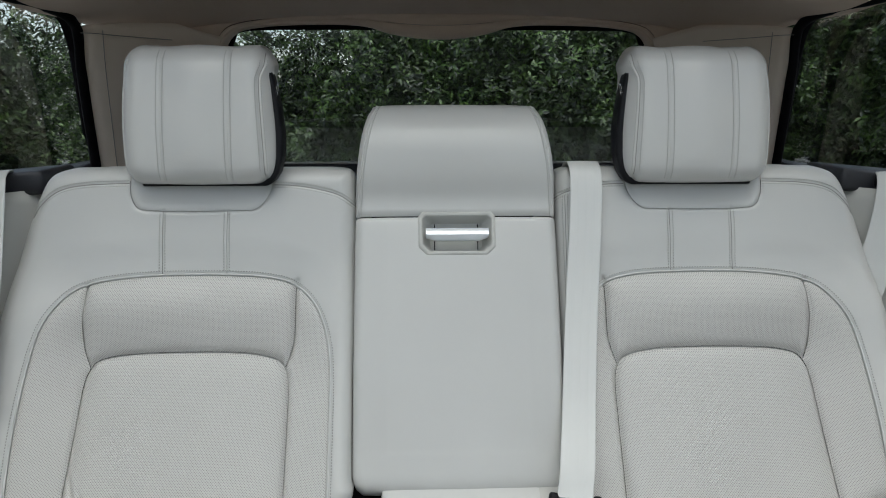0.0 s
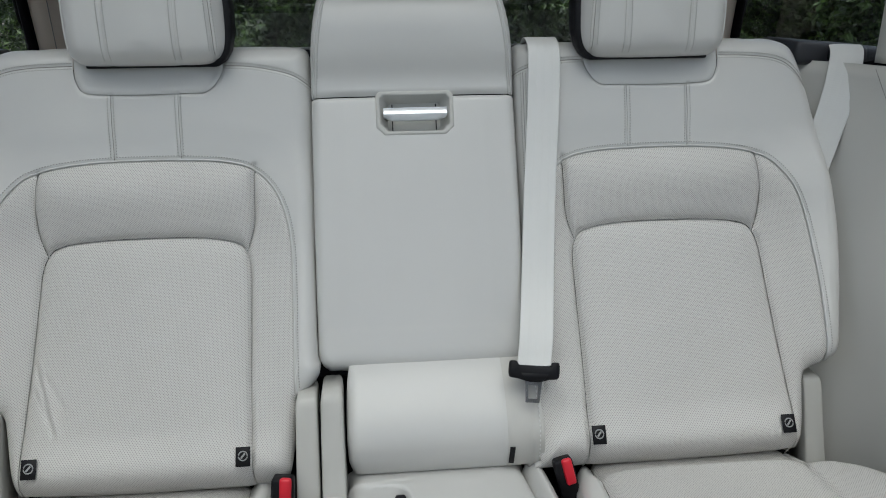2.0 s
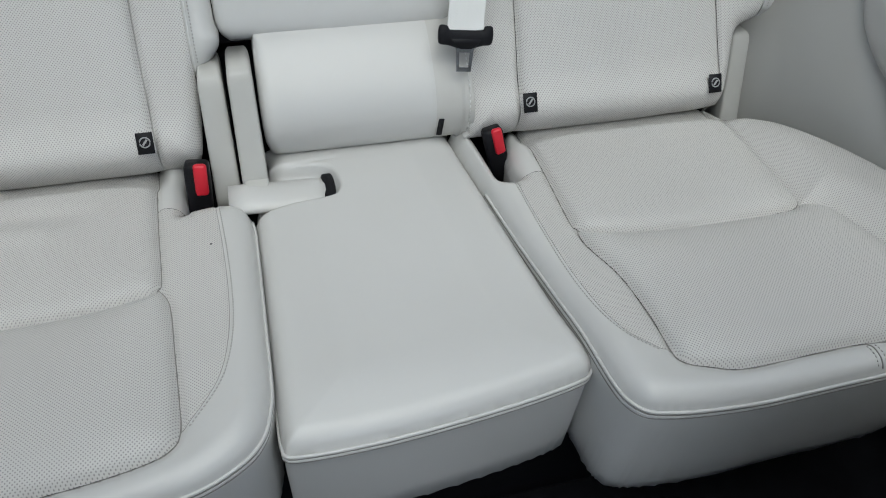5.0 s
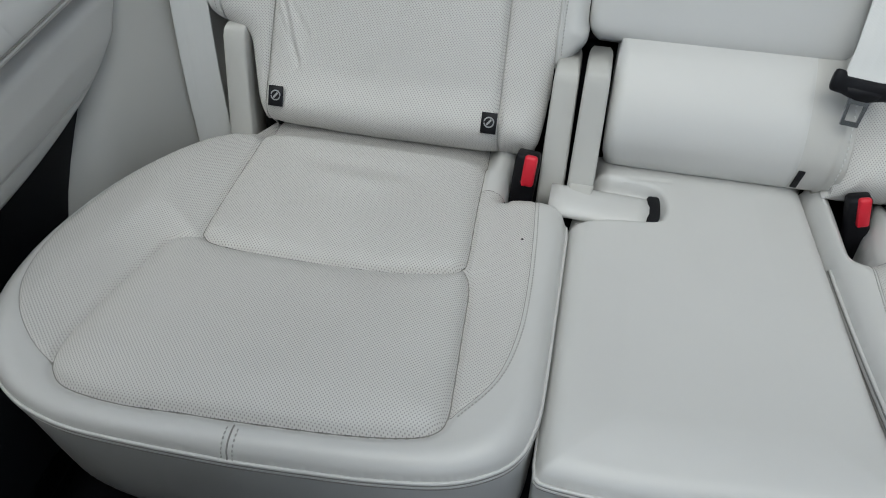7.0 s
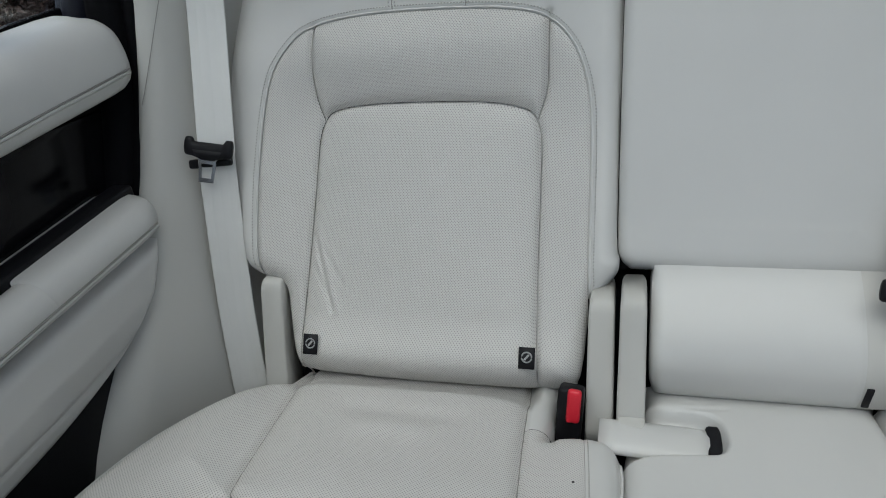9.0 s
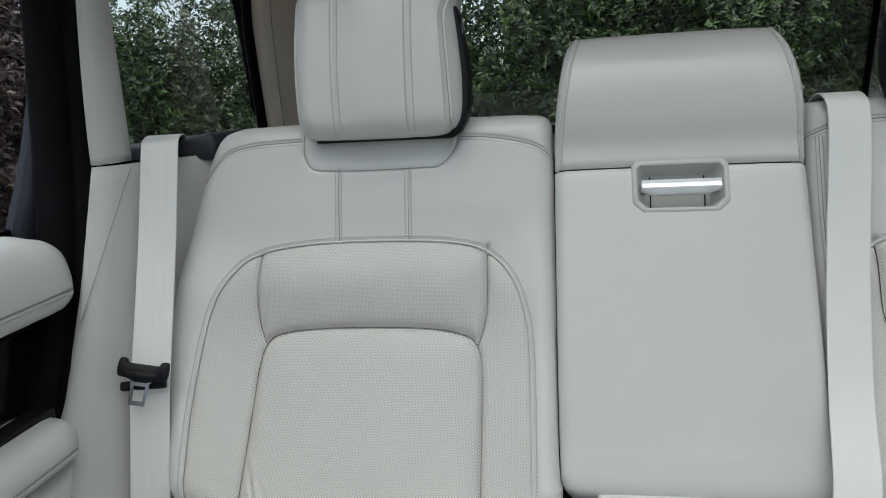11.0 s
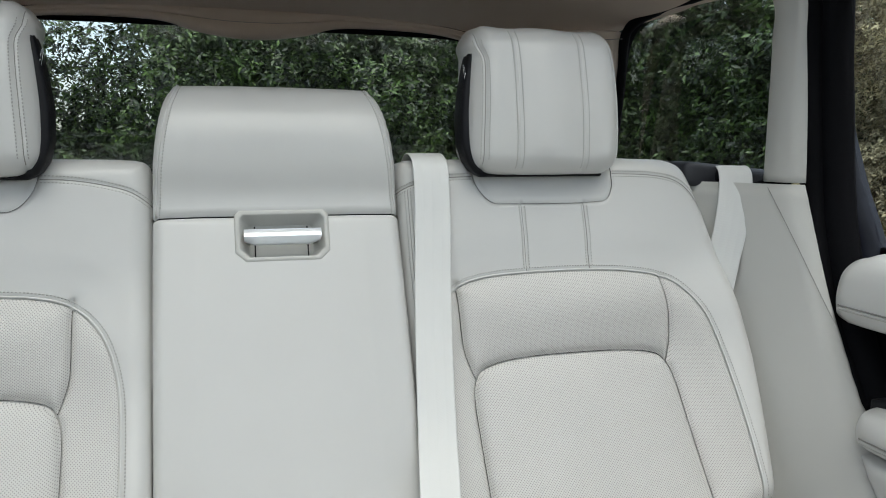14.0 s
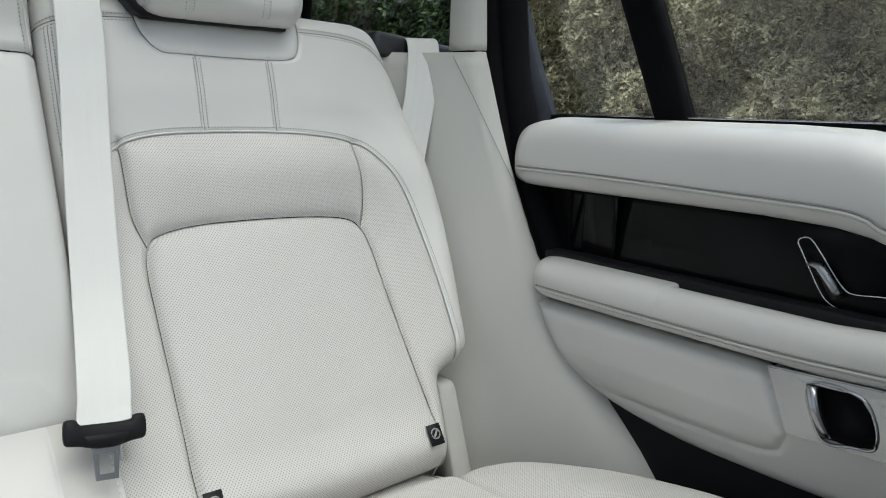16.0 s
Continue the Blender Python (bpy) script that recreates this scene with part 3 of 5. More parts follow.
    part("shell", bm, BLACK, top, "black plastic rear shell")
    sec = []
    for z, xa, ya, deep in ((0.906, 0.274, 1.216, 0.03), (0.912, 0.265, 1.216, 0.04), (0.925, 0.2575, 1.218, 0.05), (0.95, 0.2520, 1.222, 0.055), (0.985, 0.2520, 1.228, 0.055), (1.02, 0.2560, 1.234, 0.052), (1.045, 0.2605, 1.240, 0.045), (1.065, 0.2650, 1.245, 0.038), (1.080, 0.2700, 1.249, 0.030), (1.092, 0.2770, 1.252, 0.022), (1.097, 0.284, 1.254, 0.016)):
        sec.append([(sx * (xa + 0.003), ya - 0.004, z), (sx * xa, ya + 0.004, z), (sx * xa, ya + deep * 0.6, z), (sx * (xa + 0.006), ya + deep, z), (sx * (xa + 0.03), ya + deep, z), (sx * (xa + 0.03), ya + 0.01, z)])
    wing = loft("side_wing", sec, BLACK, top, label="glossy black plastic side wing")
    ring = [(sx * (0.2595 + 0.0012 * math.cos(a) - 0.0022 * math.sin(a)), 1.2400, 1.0450 + 0.0110 * math.sin(a)) for a in np.linspace(0, 2 * math.pi, 20)]
    cord("release_button", ring, 0.0005, METAL, wing, "small bright release button ring")
    part("base_plate", box((sx * 0.371 - 0.094, 1.226, 0.9040), (sx * 0.371 + 0.094, 1.28, 0.912), 0.003, 2), BLACK, top)
    return top


headrest(-1, "upright ivory leather headrest with black shell on seat back")
headrest(1, "upright ivory leather headrest with black shell beside middle belt")


# ---- folded-up centre armrest ----
def armrest():
    top = thing("centre_armrest", "folded-up ivory leather centre armrest with chrome pull handle", "armrest")
    x0, x1 = -0.1465, 0.1625
    U, V = np.meshgrid(np.linspace(x0 - 0.008, x1 + 0.008, 130), np.linspace(0.48, 1.050, 190))
    mid = (x0 + x1) / 2
    edge = np.concatenate([[(x0 + 0.016, 0.4900), (mid, 0.4865), (x1 - 0.016, 0.4885)], spline([(x1 - 0.016, 0.4885), (x1 - 0.003, 0.506), (x1, 0.54), (x1, 0.70), (x1 - 0.001, 0.86), (x1 - 0.004, 0.93), (x1 - 0.013, 0.99), (x1 - 0.024, 1.023), (x1 - 0.040, 1.034), (mid, 1.037), (x0 + 0.040, 1.034), (x0 + 0.024, 1.023), (x0 + 0.013, 0.99), (x0 + 0.004, 0.93), (x0 + 0.001, 0.86), (x0, 0.70), (x0, 0.54), (x0 + 0.003, 0.504), (x0 + 0.016, 0.4900)], 5)])
    out = signed(U, V, edge)
    bz = np.linspace(0.47, 1.06, 240)
    by = np.interp(bz, [0.47, 0.49, 0.545, 0.858, 0.868, 0.925, 0.975, 1.02, 1.06], [1.032, 1.0435, 1.0737, 1.220, 1.222, 1.225, 1.240, 1.266, 1.296])
    by[160:] = np.convolve(np.pad(by, 10, mode="edge"), np.ones(21) / 21, "valid")[160:]
    rear = lambda z: np.interp(z, bz, by)
    base = rear(V)
    z_seam = 0.857
    h = 0.005 * np.exp(-(((V - 0.960) / 0.040) ** 2)) - 0.004 * np.exp(-(((V - 0.885) / 0.025) ** 2))
    h += 0.003 * np.clip(out / 0.05, 0, 1)
    h -= 0.0045 * np.exp(-(((V - z_seam) / 0.0026) ** 2)) * (np.abs(U - 0.0095) > 0.055)
    pipe_l = spline([(x0 + 0.004, z_seam), (x0 + 0.009, 0.92), (x0 + 0.020, 0.985), (x0 + 0.033, 1.029)], 8)
    pipe_r = np.stack([2 * mid - pipe_l[:, 0], pipe_l[:, 1]], 1)
    h -= 0.002 * np.exp(-((np.minimum(dist(U, V, pipe_l), dist(U, V, pipe_r)) / 0.0022) ** 2))
    h -= rolled(out, 0.014) * 0.9 + rolled(np.maximum(1.039 - V, 0), 0.060) * 0.6 + rolled(np.maximum(V - 0.486, 0), 0.03) * 0.5
    bez = (0.0090, 0.8320, 0.0585, 0.0300)
    hole = np.minimum(bez[2] - 0.0040 - np.abs(U - bez[0]), bez[3] - 0.0020 - np.abs(V - bez[1]))
    hole = np.minimum(hole, 0.7 * (0.0700 - np.abs(U - bez[0]) - (bez[1] - V)))
    slope = 0.43
    size = math.sqrt(1 + slope**2)
    P = np.stack([U, base - h / size, V + h * slope / size], -1)
    rings = [((0, 0.010, 0.0), 0.0), ((0, 0.05, 0.0), 0.002), ((0, 0.10, 0.0), 0.02)]
    kw = dict(outer=out, rings=rings, centre=(mid, 1.2, 0.76))
    sheet_part("head_pad", P, np.minimum(out, np.minimum(V - z_seam - GAP, -hole)), LEATHER, top, label="padded ivory leather head section", **kw)
    sheet_part("panel", P, np.minimum(out, np.minimum(z_seam - V - GAP, -hole)), LEATHER, top, label="smooth ivory leather panel", **kw)

    def on(line, lift):
        line = np.array(line, float)
        hh = sampled(h, line, x0 - 0.008, x1 + 0.008, 0.48, 1.050) + lift
        b = rear(line[:, 1])
        return np.stack([line[:, 0], b - hh / size, line[:, 1] + hh * slope / size], -1)

    inner = [on(pipe_l + (0.0055, 0), 0.0003), on(pipe_r - (0.0055, 0), 0.0003)]
    stitches("stitching", inner, top)
    cord("piping", on(resample(pipe_l, 0.005), 0.0010), 0.0018, LEATHER, top)
    cord("piping", on(resample(pipe_r, 0.005), 0.0010), 0.0018, LEATHER, top)
    # recessed grip: moulded bezel, its cup and the bright bar
    cx, cz, wx, _ = bez
    turn = Matrix.Translation((cx, float(np.interp(cz, [0.49, 0.858], [1.048, 1.220])), cz)) @ pose(0, 0, 0, -23, 0, 0)

    def ring(w, hgt, chamfer_top, chamfer_low, y):
        return [turn @ Vector(q) for q in ((-w + chamfer_top, y, hgt), (w - chamfer_top, y, hgt), (w, y, hgt - chamfer_top), (w, y, -hgt + chamfer_low), (w - chamfer_low, y, -hgt), (-w + chamfer_low, y, -hgt), (-w, y, -hgt + chamfer_low), (-w, y, hgt - chamfer_top))]

    g = 0.0335
    secs = [ring(wx, g, 0.006, 0.012, 0.004), ring(wx, g, 0.006, 0.012, -0.0035), ring(wx - 0.0008, g - 0.0008, 0.006, 0.012, -0.0048), ring(wx - 0.0022, g - 0.0022, 0.006, 0.012, -0.0055)]
    secs += [ring(wx - 0.0045, g - 0.0045, 0.0055, 0.0115, -0.0055), ring(wx - 0.0058, g - 0.0056, 0.005, 0.011, -0.0048), ring(wx - 0.0066, g - 0.0062, 0.005, 0.011, -0.0030), ring(wx - 0.0185, g - 0.0120, 0.003, 0.006, 0.0245)]
    bezel = loft("bezel", secs, TRIM, top, False, "moulded ivory bezel")
    part("cup_floor", placed(box((-wx + 0.011, 0.0246, -g + 0.011), (wx - 0.011, 0.028, g - 0.011), 0, 1), turn), TRIM, bezel, smooth=False)
    for x in (-0.0335, 0.0335):
        part("groove", placed(box((x - 0.0008, 0.0238, -0.0205), (x + 0.0008, 0.0250, 0.0205), 0, 1), turn), BLACK, top, smooth=False)
    bar = []
    for x, k in ((-0.0475, 0.50), (-0.0468, 0.66), (-0.0345, 0.97), (-0.0325, 1.0), (0.0325, 1.0), (0.0345, 0.97), (0.0468, 0.66), (0.0475, 0.50)):
        # a flat bright face, a sharp lower edge and a face that turns under
        under = -0.0105 * (2 * k - 1) - 0.0040 * (2 - 2 * k)
        bar.append([turn @ Vector((x, y - 0.005, z - 0.0005)) for y, z in ((-0.0112, -0.0040), (-0.0112, -0.0032), (-0.0074, 0.0066), (-0.0066, 0.0072), (0.0060, 0.0072), (0.0075, 0.0050), (0.0060, under), (-0.0010, under - 0.0006), (-0.0030, under), (-0.0106, -0.0047))])
    loft("handle", bar, SATIN, top, label="bright satin silver pull bar")
    for x in (-0.043, 0.043):
        part("handle_mount", placed(box((x - 0.003, 0.0, -0.005), (x + 0.003, 0.025, 0.004), 0.001, 1), turn), TRIM, top)
    return top


armrest()


# ---- lower middle back roll ----
def middle_roll():
    top = thing("middle_back_roll", "rounded ivory leather roll below the folded armrest", "seat back")
    x0, x1 = -0.1065, 0.1685
    U, V = np.meshgrid(np.linspace(x0 - 0.006, x1 + 0.004, 110), np.linspace(0.345, 0.51, 80))
    edge = spline([(x0 + 0.018, 0.353), (x0 + 0.004, 0.368), (x0, 0.40), (x0, 0.46), (x0 + 0.003, 0.488), (x0 + 0.014, 0.499), (0.03, 0.502), (0.14, 0.502), (x1, 0.500), (x1, 0.45), (x1, 0.37), (0.14, 0.352), (0.03, 0.351)], 5, True)
    RZ = np.linspace(0.34, 0.51, 60)
    RY = 0.963 + 0.020 * np.clip((0.405 - RZ) / 0.055, 0, 1.2) ** 2.2 + 0.100 * np.clip((RZ - 0.405) / 0.10, 0, 1.1) ** 1.9
    out = signed(U, V, edge)
    prof = lambda z: np.interp(z, RZ, RY)
    base = prof(V)
    h = -rolled(out, 0.016) * (U < 0.15) * 0.9
    h -= 0.0012 * np.exp(-(((U - 0.118) / 0.0022) ** 2)) + 0.0022 * np.exp(-(((U - 0.158) / 0.0025) ** 2))
    P = np.stack([U, base - h, V], -1)
    kw = dict(outer=out, rings=[((0, 0.012, 0), 0.0), ((0, 0.06, 0), 0.0)], centre=(0.03, 1, 0.45))
    sheet_part("pad", P, np.minimum(out, 0.118 - U), LEATHER, top, **kw)
    sheet_part("woven_strip", P, np.minimum(out, np.minimum(U - 0.118, 0.158 - U)), PIPE, top, label="slightly darker leather strip", **kw)
    sheet_part("edge_strip", P, np.minimum(out, U - 0.158), PIPE, top, **kw)
    rows = [[(0.1635, float(prof(z)) - 0.0004, z) for z in np.linspace(0.365, 0.495, 36)]]
    stitches("stitching", rows, top, 0.0068, 0.0008, WEBBING)
    tag = placed(box((-0.0037, -0.0012, -0.0140), (0.0037, 0.0012, 0.0140), 0.0004, 1), Matrix.Translation((0.1235, 0.9635, 0.3875)) @ pose(0, 0, 0, 6, 4, 0))
    part("anchor_tag", tag, BLACK, top, "folded black sewn-in tag")
    return top


middle_roll()


# ---- cushions ----
def cushion_z(y):
    return 0.36 + (0.97 - y) * 0.14 - 0.10 * np.maximum(0.56 - y, 0) ** 1.0 * 0.6


REAR_INS = [(0.252, 1.02), (0.247, 0.975), (0.2405, 0.86), (0.2335, 0.765), (0.2365, 0.748), (0.249, 0.7385), (0.30, 0.7265), (0.366, 0.7215), (0.44, 0.7205), (0.506, 0.7235), (0.528, 0.733), (0.5345, 0.752), (0.541, 0.85), (0.547, 0.97), (0.550, 1.02)]
FRONT_INS = [(0.2365, 0.748), (0.2275, 0.733), (0.2225, 0.712), (0.218, 0.66), (0.2125, 0.595), (0.2105, 0.560), (0.217, 0.543), (0.240, 0.532), (0.297, 0.5225), (0.39, 0.5150), (0.44, 0.5125), (0.50, 0.5090), (0.555, 0.5140), (0.578, 0.528), (0.586, 0.545), (0.587, 0.571), (0.580, 0.633), (0.567, 0.695), (0.557, 0.722), (0.528, 0.733)]
STITCH_IN = [(0.176, 0.893), (0.168, 0.80), (0.164, 0.717), (0.166, 0.655), (0.178, 0.603), (0.207, 0.560)]
LINE_OUT = [(0.583, 0.535), (0.612, 0.552), (0.640, 0.580), (0.661, 0.614), (0.672, 0.655), (0.675, 0.70), (0.667, 0.76), (0.650, 0.82), (0.615, 0.885), (0.576, 0.943), (0.55, 1.0)]


def cushion(sx, label, rear_in, sewn):
    top = thing("seat_cushion", label, "car seat cushion", "outer rear seat cushions")
    U, V = np.meshgrid(np.linspace(0.12, 0.71, 270), np.linspace(0.455, 1.03, 264))
    drift = lambda x, y: x + ((0.006 + 0.036 * min(max((0.735 - y) / 0.10, 0), 1)) * min(max((0.34 - x) / 0.10, 0), 1) if sx > 0 else 0)
    nose = lambda x, y: y - (0.012 * min(max((0.42 - x) / 0.12, 0), 1) if sx > 0 and y < 0.58 else 0)
    rear, front = spline(REAR_INS, 6), spline([FRONT_INS[0]] + [(drift(x, y), nose(x, y)) for x, y in FRONT_INS[1:]], 6)
    st, lo = spline(sewn, 6), spline(LINE_OUT, 6)
    edge = np.concatenate([spline(rear_in + [(0.26, nose(0.28, 0.4955)), (0.32, nose(0.32, 0.490)), (0.40, nose(0.38, 0.4845)), (0.50, 0.482), (0.56, 0.486), (0.61, 0.502), (0.652, 0.536), (0.680, 0.585), (0.692, 0.64), (0.692, 0.70), (0.680, 0.77), (0.658, 0.832), (0.62, 0.90), (0.585, 0.95), (0.565, 1.01)], 6), [(0.5, 1.02), (0.3, 1.02)]])
    out = signed(U, V, edge)
    ir = signed(U, V, np.concatenate([rear, [(0.550, 1.06), (0.252, 1.06)]]))
    fr = signed(U, V, np.concatenate([front, rear[(rear[:, 1] < 0.748)][::-1]]))
    fr = np.minimum(fr, -ir)
    seam = np.minimum(dist(U, V, rear), dist(U, V, front))
    # side bolsters: punched leather out to the sewn lines
    outer_b = np.minimum(signed(U, V, np.concatenate([lo, [(0.40, 1.04), (0.40, 0.52), (0.57, 0.52)]])), np.minimum(-ir, -fr))
    inner_b = np.minimum(signed(U, V, np.concatenate([st, [(0.27, 0.542), (0.31, 0.55), (0.31, 0.885)]])), np.minimum(-ir, -fr))
    outer_b, inner_b = np.minimum(outer_b, U - 0.38), np.minimum(inner_b, 0.38 - U)
    sew = np.minimum(dist(U, V, st), dist(U, V, lo))
    h = filled(ir, 0.0115, 0.022) + filled(fr, 0.0150, 0.024)
    off = np.maximum(-np.maximum(ir, fr), 0)
    h += smoothstep(0, 0.06, off) * (0.006 + 0.010 * smoothstep(0.34, 0.52, U) * smoothstep(0.98, 0.86, V))
    h -= 0.0048 * np.exp(-((seam / 0.0036) ** 2)) + 0.0020 * np.exp(-((seam / 0.012) ** 2)) + 0.0016 * np.exp(-((sew / 0.0022) ** 2))
    # a pressed wrinkle in the rear pad, and slack where it has been sat on
    if sx < 0:
        h += 0.0035 * np.exp(-((dist(U, V, [(0.36, 0.853), (0.41, 0.858)]) / 0.018) ** 2)) - 0.0030 * np.exp(-((dist(U, V, [(0.33, 0.885), (0.45, 0.888)]) / 0.014) ** 2))
    h -= rolled(out, 0.028) * 0.95 + 0.016 * smoothstep(0.925, 0.965, V) * smoothstep(0.225, 0.25, U)
    P = np.stack([sx * U, V, cushion_z(V) + h], -1)
    rings = [((0, 0.0, -0.004), -0.0015), ((0, 0.0, -0.012), -0.002), ((0, 0.0, -0.05), 0.000), ((0, 0.0, -0.10), 0.001), ((0, 0.0, -0.15), 0.003), ((0, 0.0, -0.18), 0.010), ((0, 0.0, -0.20), 0.035)]
    kw = dict(outer=out, rings=rings, centre=(sx * 0.42, 0.75, 0.36), flip=sx < 0)
    sheet_part("rear_insert", P, np.minimum(ir - 0.9 * GAP, out), PERF_SEAT, top, label="perforated ivory leather insert", **kw)
    sheet_part("front_insert", P, np.minimum(fr - 0.9 * GAP, out), PERF_SEAT, top, label="perforated ivory leather insert", **kw)
    sheet_part("bolster", P, np.minimum(outer_b - GAP * 0.4, out), PERF_SEAT, top, **kw)
    sheet_part("bolster", P, np.minimum(inner_b - GAP * 0.4, out), PERF_SEAT, top, **kw)
    rest = np.minimum(np.minimum(-ir, -fr), np.minimum(-outer_b, -inner_b))
    sheet_part("surround", P, np.minimum(rest - GAP * 0.4, out), LEATHER, top, label="smooth ivory leather surround", **kw)

    def on(line, lift):
        line = np.array(line, float)
        return np.stack([sx * line[:, 0], line[:, 1], cushion_z(line[:, 1]) + sampled(h, line, 0.12, 0.71, 0.455, 1.03) + lift], -1)

    # cords under the gaps, coloured dark to deepen the seams' shade
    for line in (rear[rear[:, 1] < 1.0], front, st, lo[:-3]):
        cord("seam_fold", on(resample(line, 0.005), -0.0014), 0.0013, SEAM_SHADE_JOINT, top)
    rows = [on(resample(st, 0.004) + (-0.004, -0.001), 0.0003)]
    mid = 0.3885 if sx < 0 else 0.452
    for x in (mid - 0.005, mid + 0.005):
        rows.append(on([(x, y) for y in np.linspace(0.508, 0.4845, 14)], 0.0006))
    cord("seam", on([(mid - 0.012 * max(0.492 - y, 0), y) for y in np.linspace(0.510, 0.4835, 14)], 0.0003), 0.0008, SEAM_SHADE_JOINT, top)
    stitches("stitching", rows, top)
    if sx < 0:
        part("speck", placed(box((-0.0013, -0.0010, -0.0003), (0.0013, 0.0010, 0.0004), 0.0003, 1), Matrix.Translation(on([(0.180, 0.801)], 0.0002)[0])), RUBBER, top, "tiny dark speck of dirt")
    # double piping along the front edge
    front_edge = edge[(edge[:, 1] < 0.86) & (edge[:, 0] < 0.70)]
    for lift in (0.002, -0.0045):
        p = resample(front_edge, 0.006)
        to = np.array([0.42, 0.75]) - p
        to /= np.linalg.norm(to, axis=1)[:, None]
        q = on(p + to * 0.0005, lift)
        soft = np.convolve(np.pad(q[:, 2], 8, mode="edge"), np.ones(17) / 17, "valid")
        cord("piping", np.stack([sx * (p - to * 0.0008)[:, 0], (p - to * 0.0008)[:, 1], soft - 0.004], -1), 0.0019, LEATHER, top)
    # dark lines beside the piping: the shade of its creases as colour
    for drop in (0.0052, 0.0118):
        cord("seam", np.stack([sx * (p - to * 0.0014)[:, 0], (p - to * 0.0014)[:, 1], soft + 0.0045 - drop], -1), 0.0011, SEAM_SHADE_JOINT, top)
    return top


cushion(-1, "ivory perforated leather seat cushion, lightly wrinkled, with a small dark speck", [(0.30, 1.02), (0.215, 1.01), (0.213, 0.95), (0.2125, 0.885), (0.204, 0.886), (0.165, 0.888), (0.142, 0.876), (0.134, 0.845), (0.133, 0.80), (0.1325, 0.70), (0.1325, 0.60), (0.136, 0.570), (0.143, 0.546), (0.161, 0.525), (0.200, 0.506)], STITCH_IN)
cushion(1, "smooth ivory perforated leather seat cushion beside the middle seat", [(0.30, 1.02), (0.245, 1.01), (0.230, 0.99), (0.222, 0.966), (0.212, 0.93), (0.2065, 0.895), (0.2045, 0.869), (0.198, 0.8625), (0.187, 0.862), (0.1805, 0.869), (0.1785, 0.90), (0.1765, 0.95), (0.173, 0.985), (0.160, 0.998), (0.146, 0.994), (0.147, 0.97), (0.153, 0.90), (0.159, 0.84), (0.168, 0.74), (0.177, 0.66), (0.184, 0.60), (0.1862, 0.560), (0.1885, 0.530), (0.194, 0.509), (0.206, 0.4950), (0.226, 0.4885)], [(0.196, 0.861), (0.195, 0.83), (0.1945, 0.76), (0.197, 0.671), (0.206, 0.606), (0.220, 0.571), (0.244, 0.549)])


def middle_cushion():
    top = thing("middle_seat_cushion", "plain ivory leather middle seat cushion between outer cushions", "car seat cushion")
    U, V = np.meshgrid(np.linspace(-0.15, 0.20, 130), np.linspace(0.50, 1.03, 180))
    right = lambda y: 0.1435 + (0.985 - y) * 0.094
    edge = spline([(-0.105, 1.01), (-0.108, 0.97), (-0.1295, 0.90), (-0.131, 0.80), (-0.131, 0.66), (-0.1305, 0.57), (-0.129, 0.545), (-0.120, 0.534), (-0.05, 0.532), (0.03, 0.537), (0.11, 0.546), (0.166, 0.556), (0.182, 0.564), (0.1855, 0.585), (right(0.66), 0.66), (right(0.80), 0.80), (right(0.92), 0.92), (right(0.99), 0.99), (0.14, 1.01), (0.03, 1.015)], 5, True)
    out = signed(U, V, edge)
    pocket = spline([(-0.15, 0.958), (-0.09, 0.953), (-0.045, 0.943), (-0.029, 0.930), (-0.0235, 0.908), (-0.0265, 0.886), (-0.04, 0.876), (-0.09, 0.872), (-0.15, 0.866)], 6, True)
    pk = signed(U, V, pocket)
    z = 0.357 + (0.95 - V) * 0.10
    h = 0.008 * np.clip(out / 0.07, 0, 1) ** 0.7 - rolled(out, 0.022) * 0.9 - 0.02 * smoothstep(-0.004, 0.010, pk)
    h -= 0.006 * smoothstep(0.60, 0.53, V)
    top_seam = spline([(-0.105, 0.955), (-0.06, 0.953), (-0.02, 0.955)], 6)
    h -= 0.002 * np.exp(-((dist(U, V, top_seam) / 0.0025) ** 2))
    P = np.stack([U, V, z + h], -1)
    kw = dict(outer=out, rings=[((0, 0, -0.012), 0.0), ((0, 0.0, -0.06), 0.000), ((0, 0.0, -0.115), 0.001), ((0, 0.0, -0.15), 0.002), ((0, 0.0, -0.17), 0.02)], centre=(0.02, 0.80, 0.36))
    sheet_part("pad", P, np.minimum(out, -pk), LEATHER, top, label="smooth ivory leather", **kw)
    sheet_part("strap_pocket", P, np.minimum(out, pk), LEATHER, top, **kw)
    for lift in (0.001, -0.0055):
        line = resample(np.array([q for q in edge if q[1] < 0.60]), 0.006)
        zz = 0.357 + (0.95 - line[:, 1]) * 0.10 - 0.022 * 0.9 - 0.004 + lift
        cord("piping", np.stack([line[:, 0], line[:, 1] - 0.0014, zz], -1), 0.0020, LEATHER, top)
    # crease shade under the piping, laid on as dark cords
    for drop in (0.0023, 0.0092):
        cord("seam", np.stack([line[:, 0], line[:, 1] - 0.0020, zz + 0.0065 - drop], -1), 0.0011, SEAM_SHADE_JOINT, top)
    # the webbing loop that lies in the pocket, with its dark mouth
    sec = []
    for x, k in ((-0.160, 0.95), (-0.139, 0.97), (-0.115, 0.97), (-0.08, 1.0), (-0.055, 1.0), (-0.040, 0.97)):
        sec.append([(x, 0.905 + 0.027 * k * math.cos(a), 0.352 + 0.010 * math.sin(a) - 0.05 * (x + 0.09)) for a in np.linspace(0, 2 * math.pi, 14, endpoint=False)])
    loft("release_strap", sec, LEATHER, top, label="ivory leather release strap in pocket")
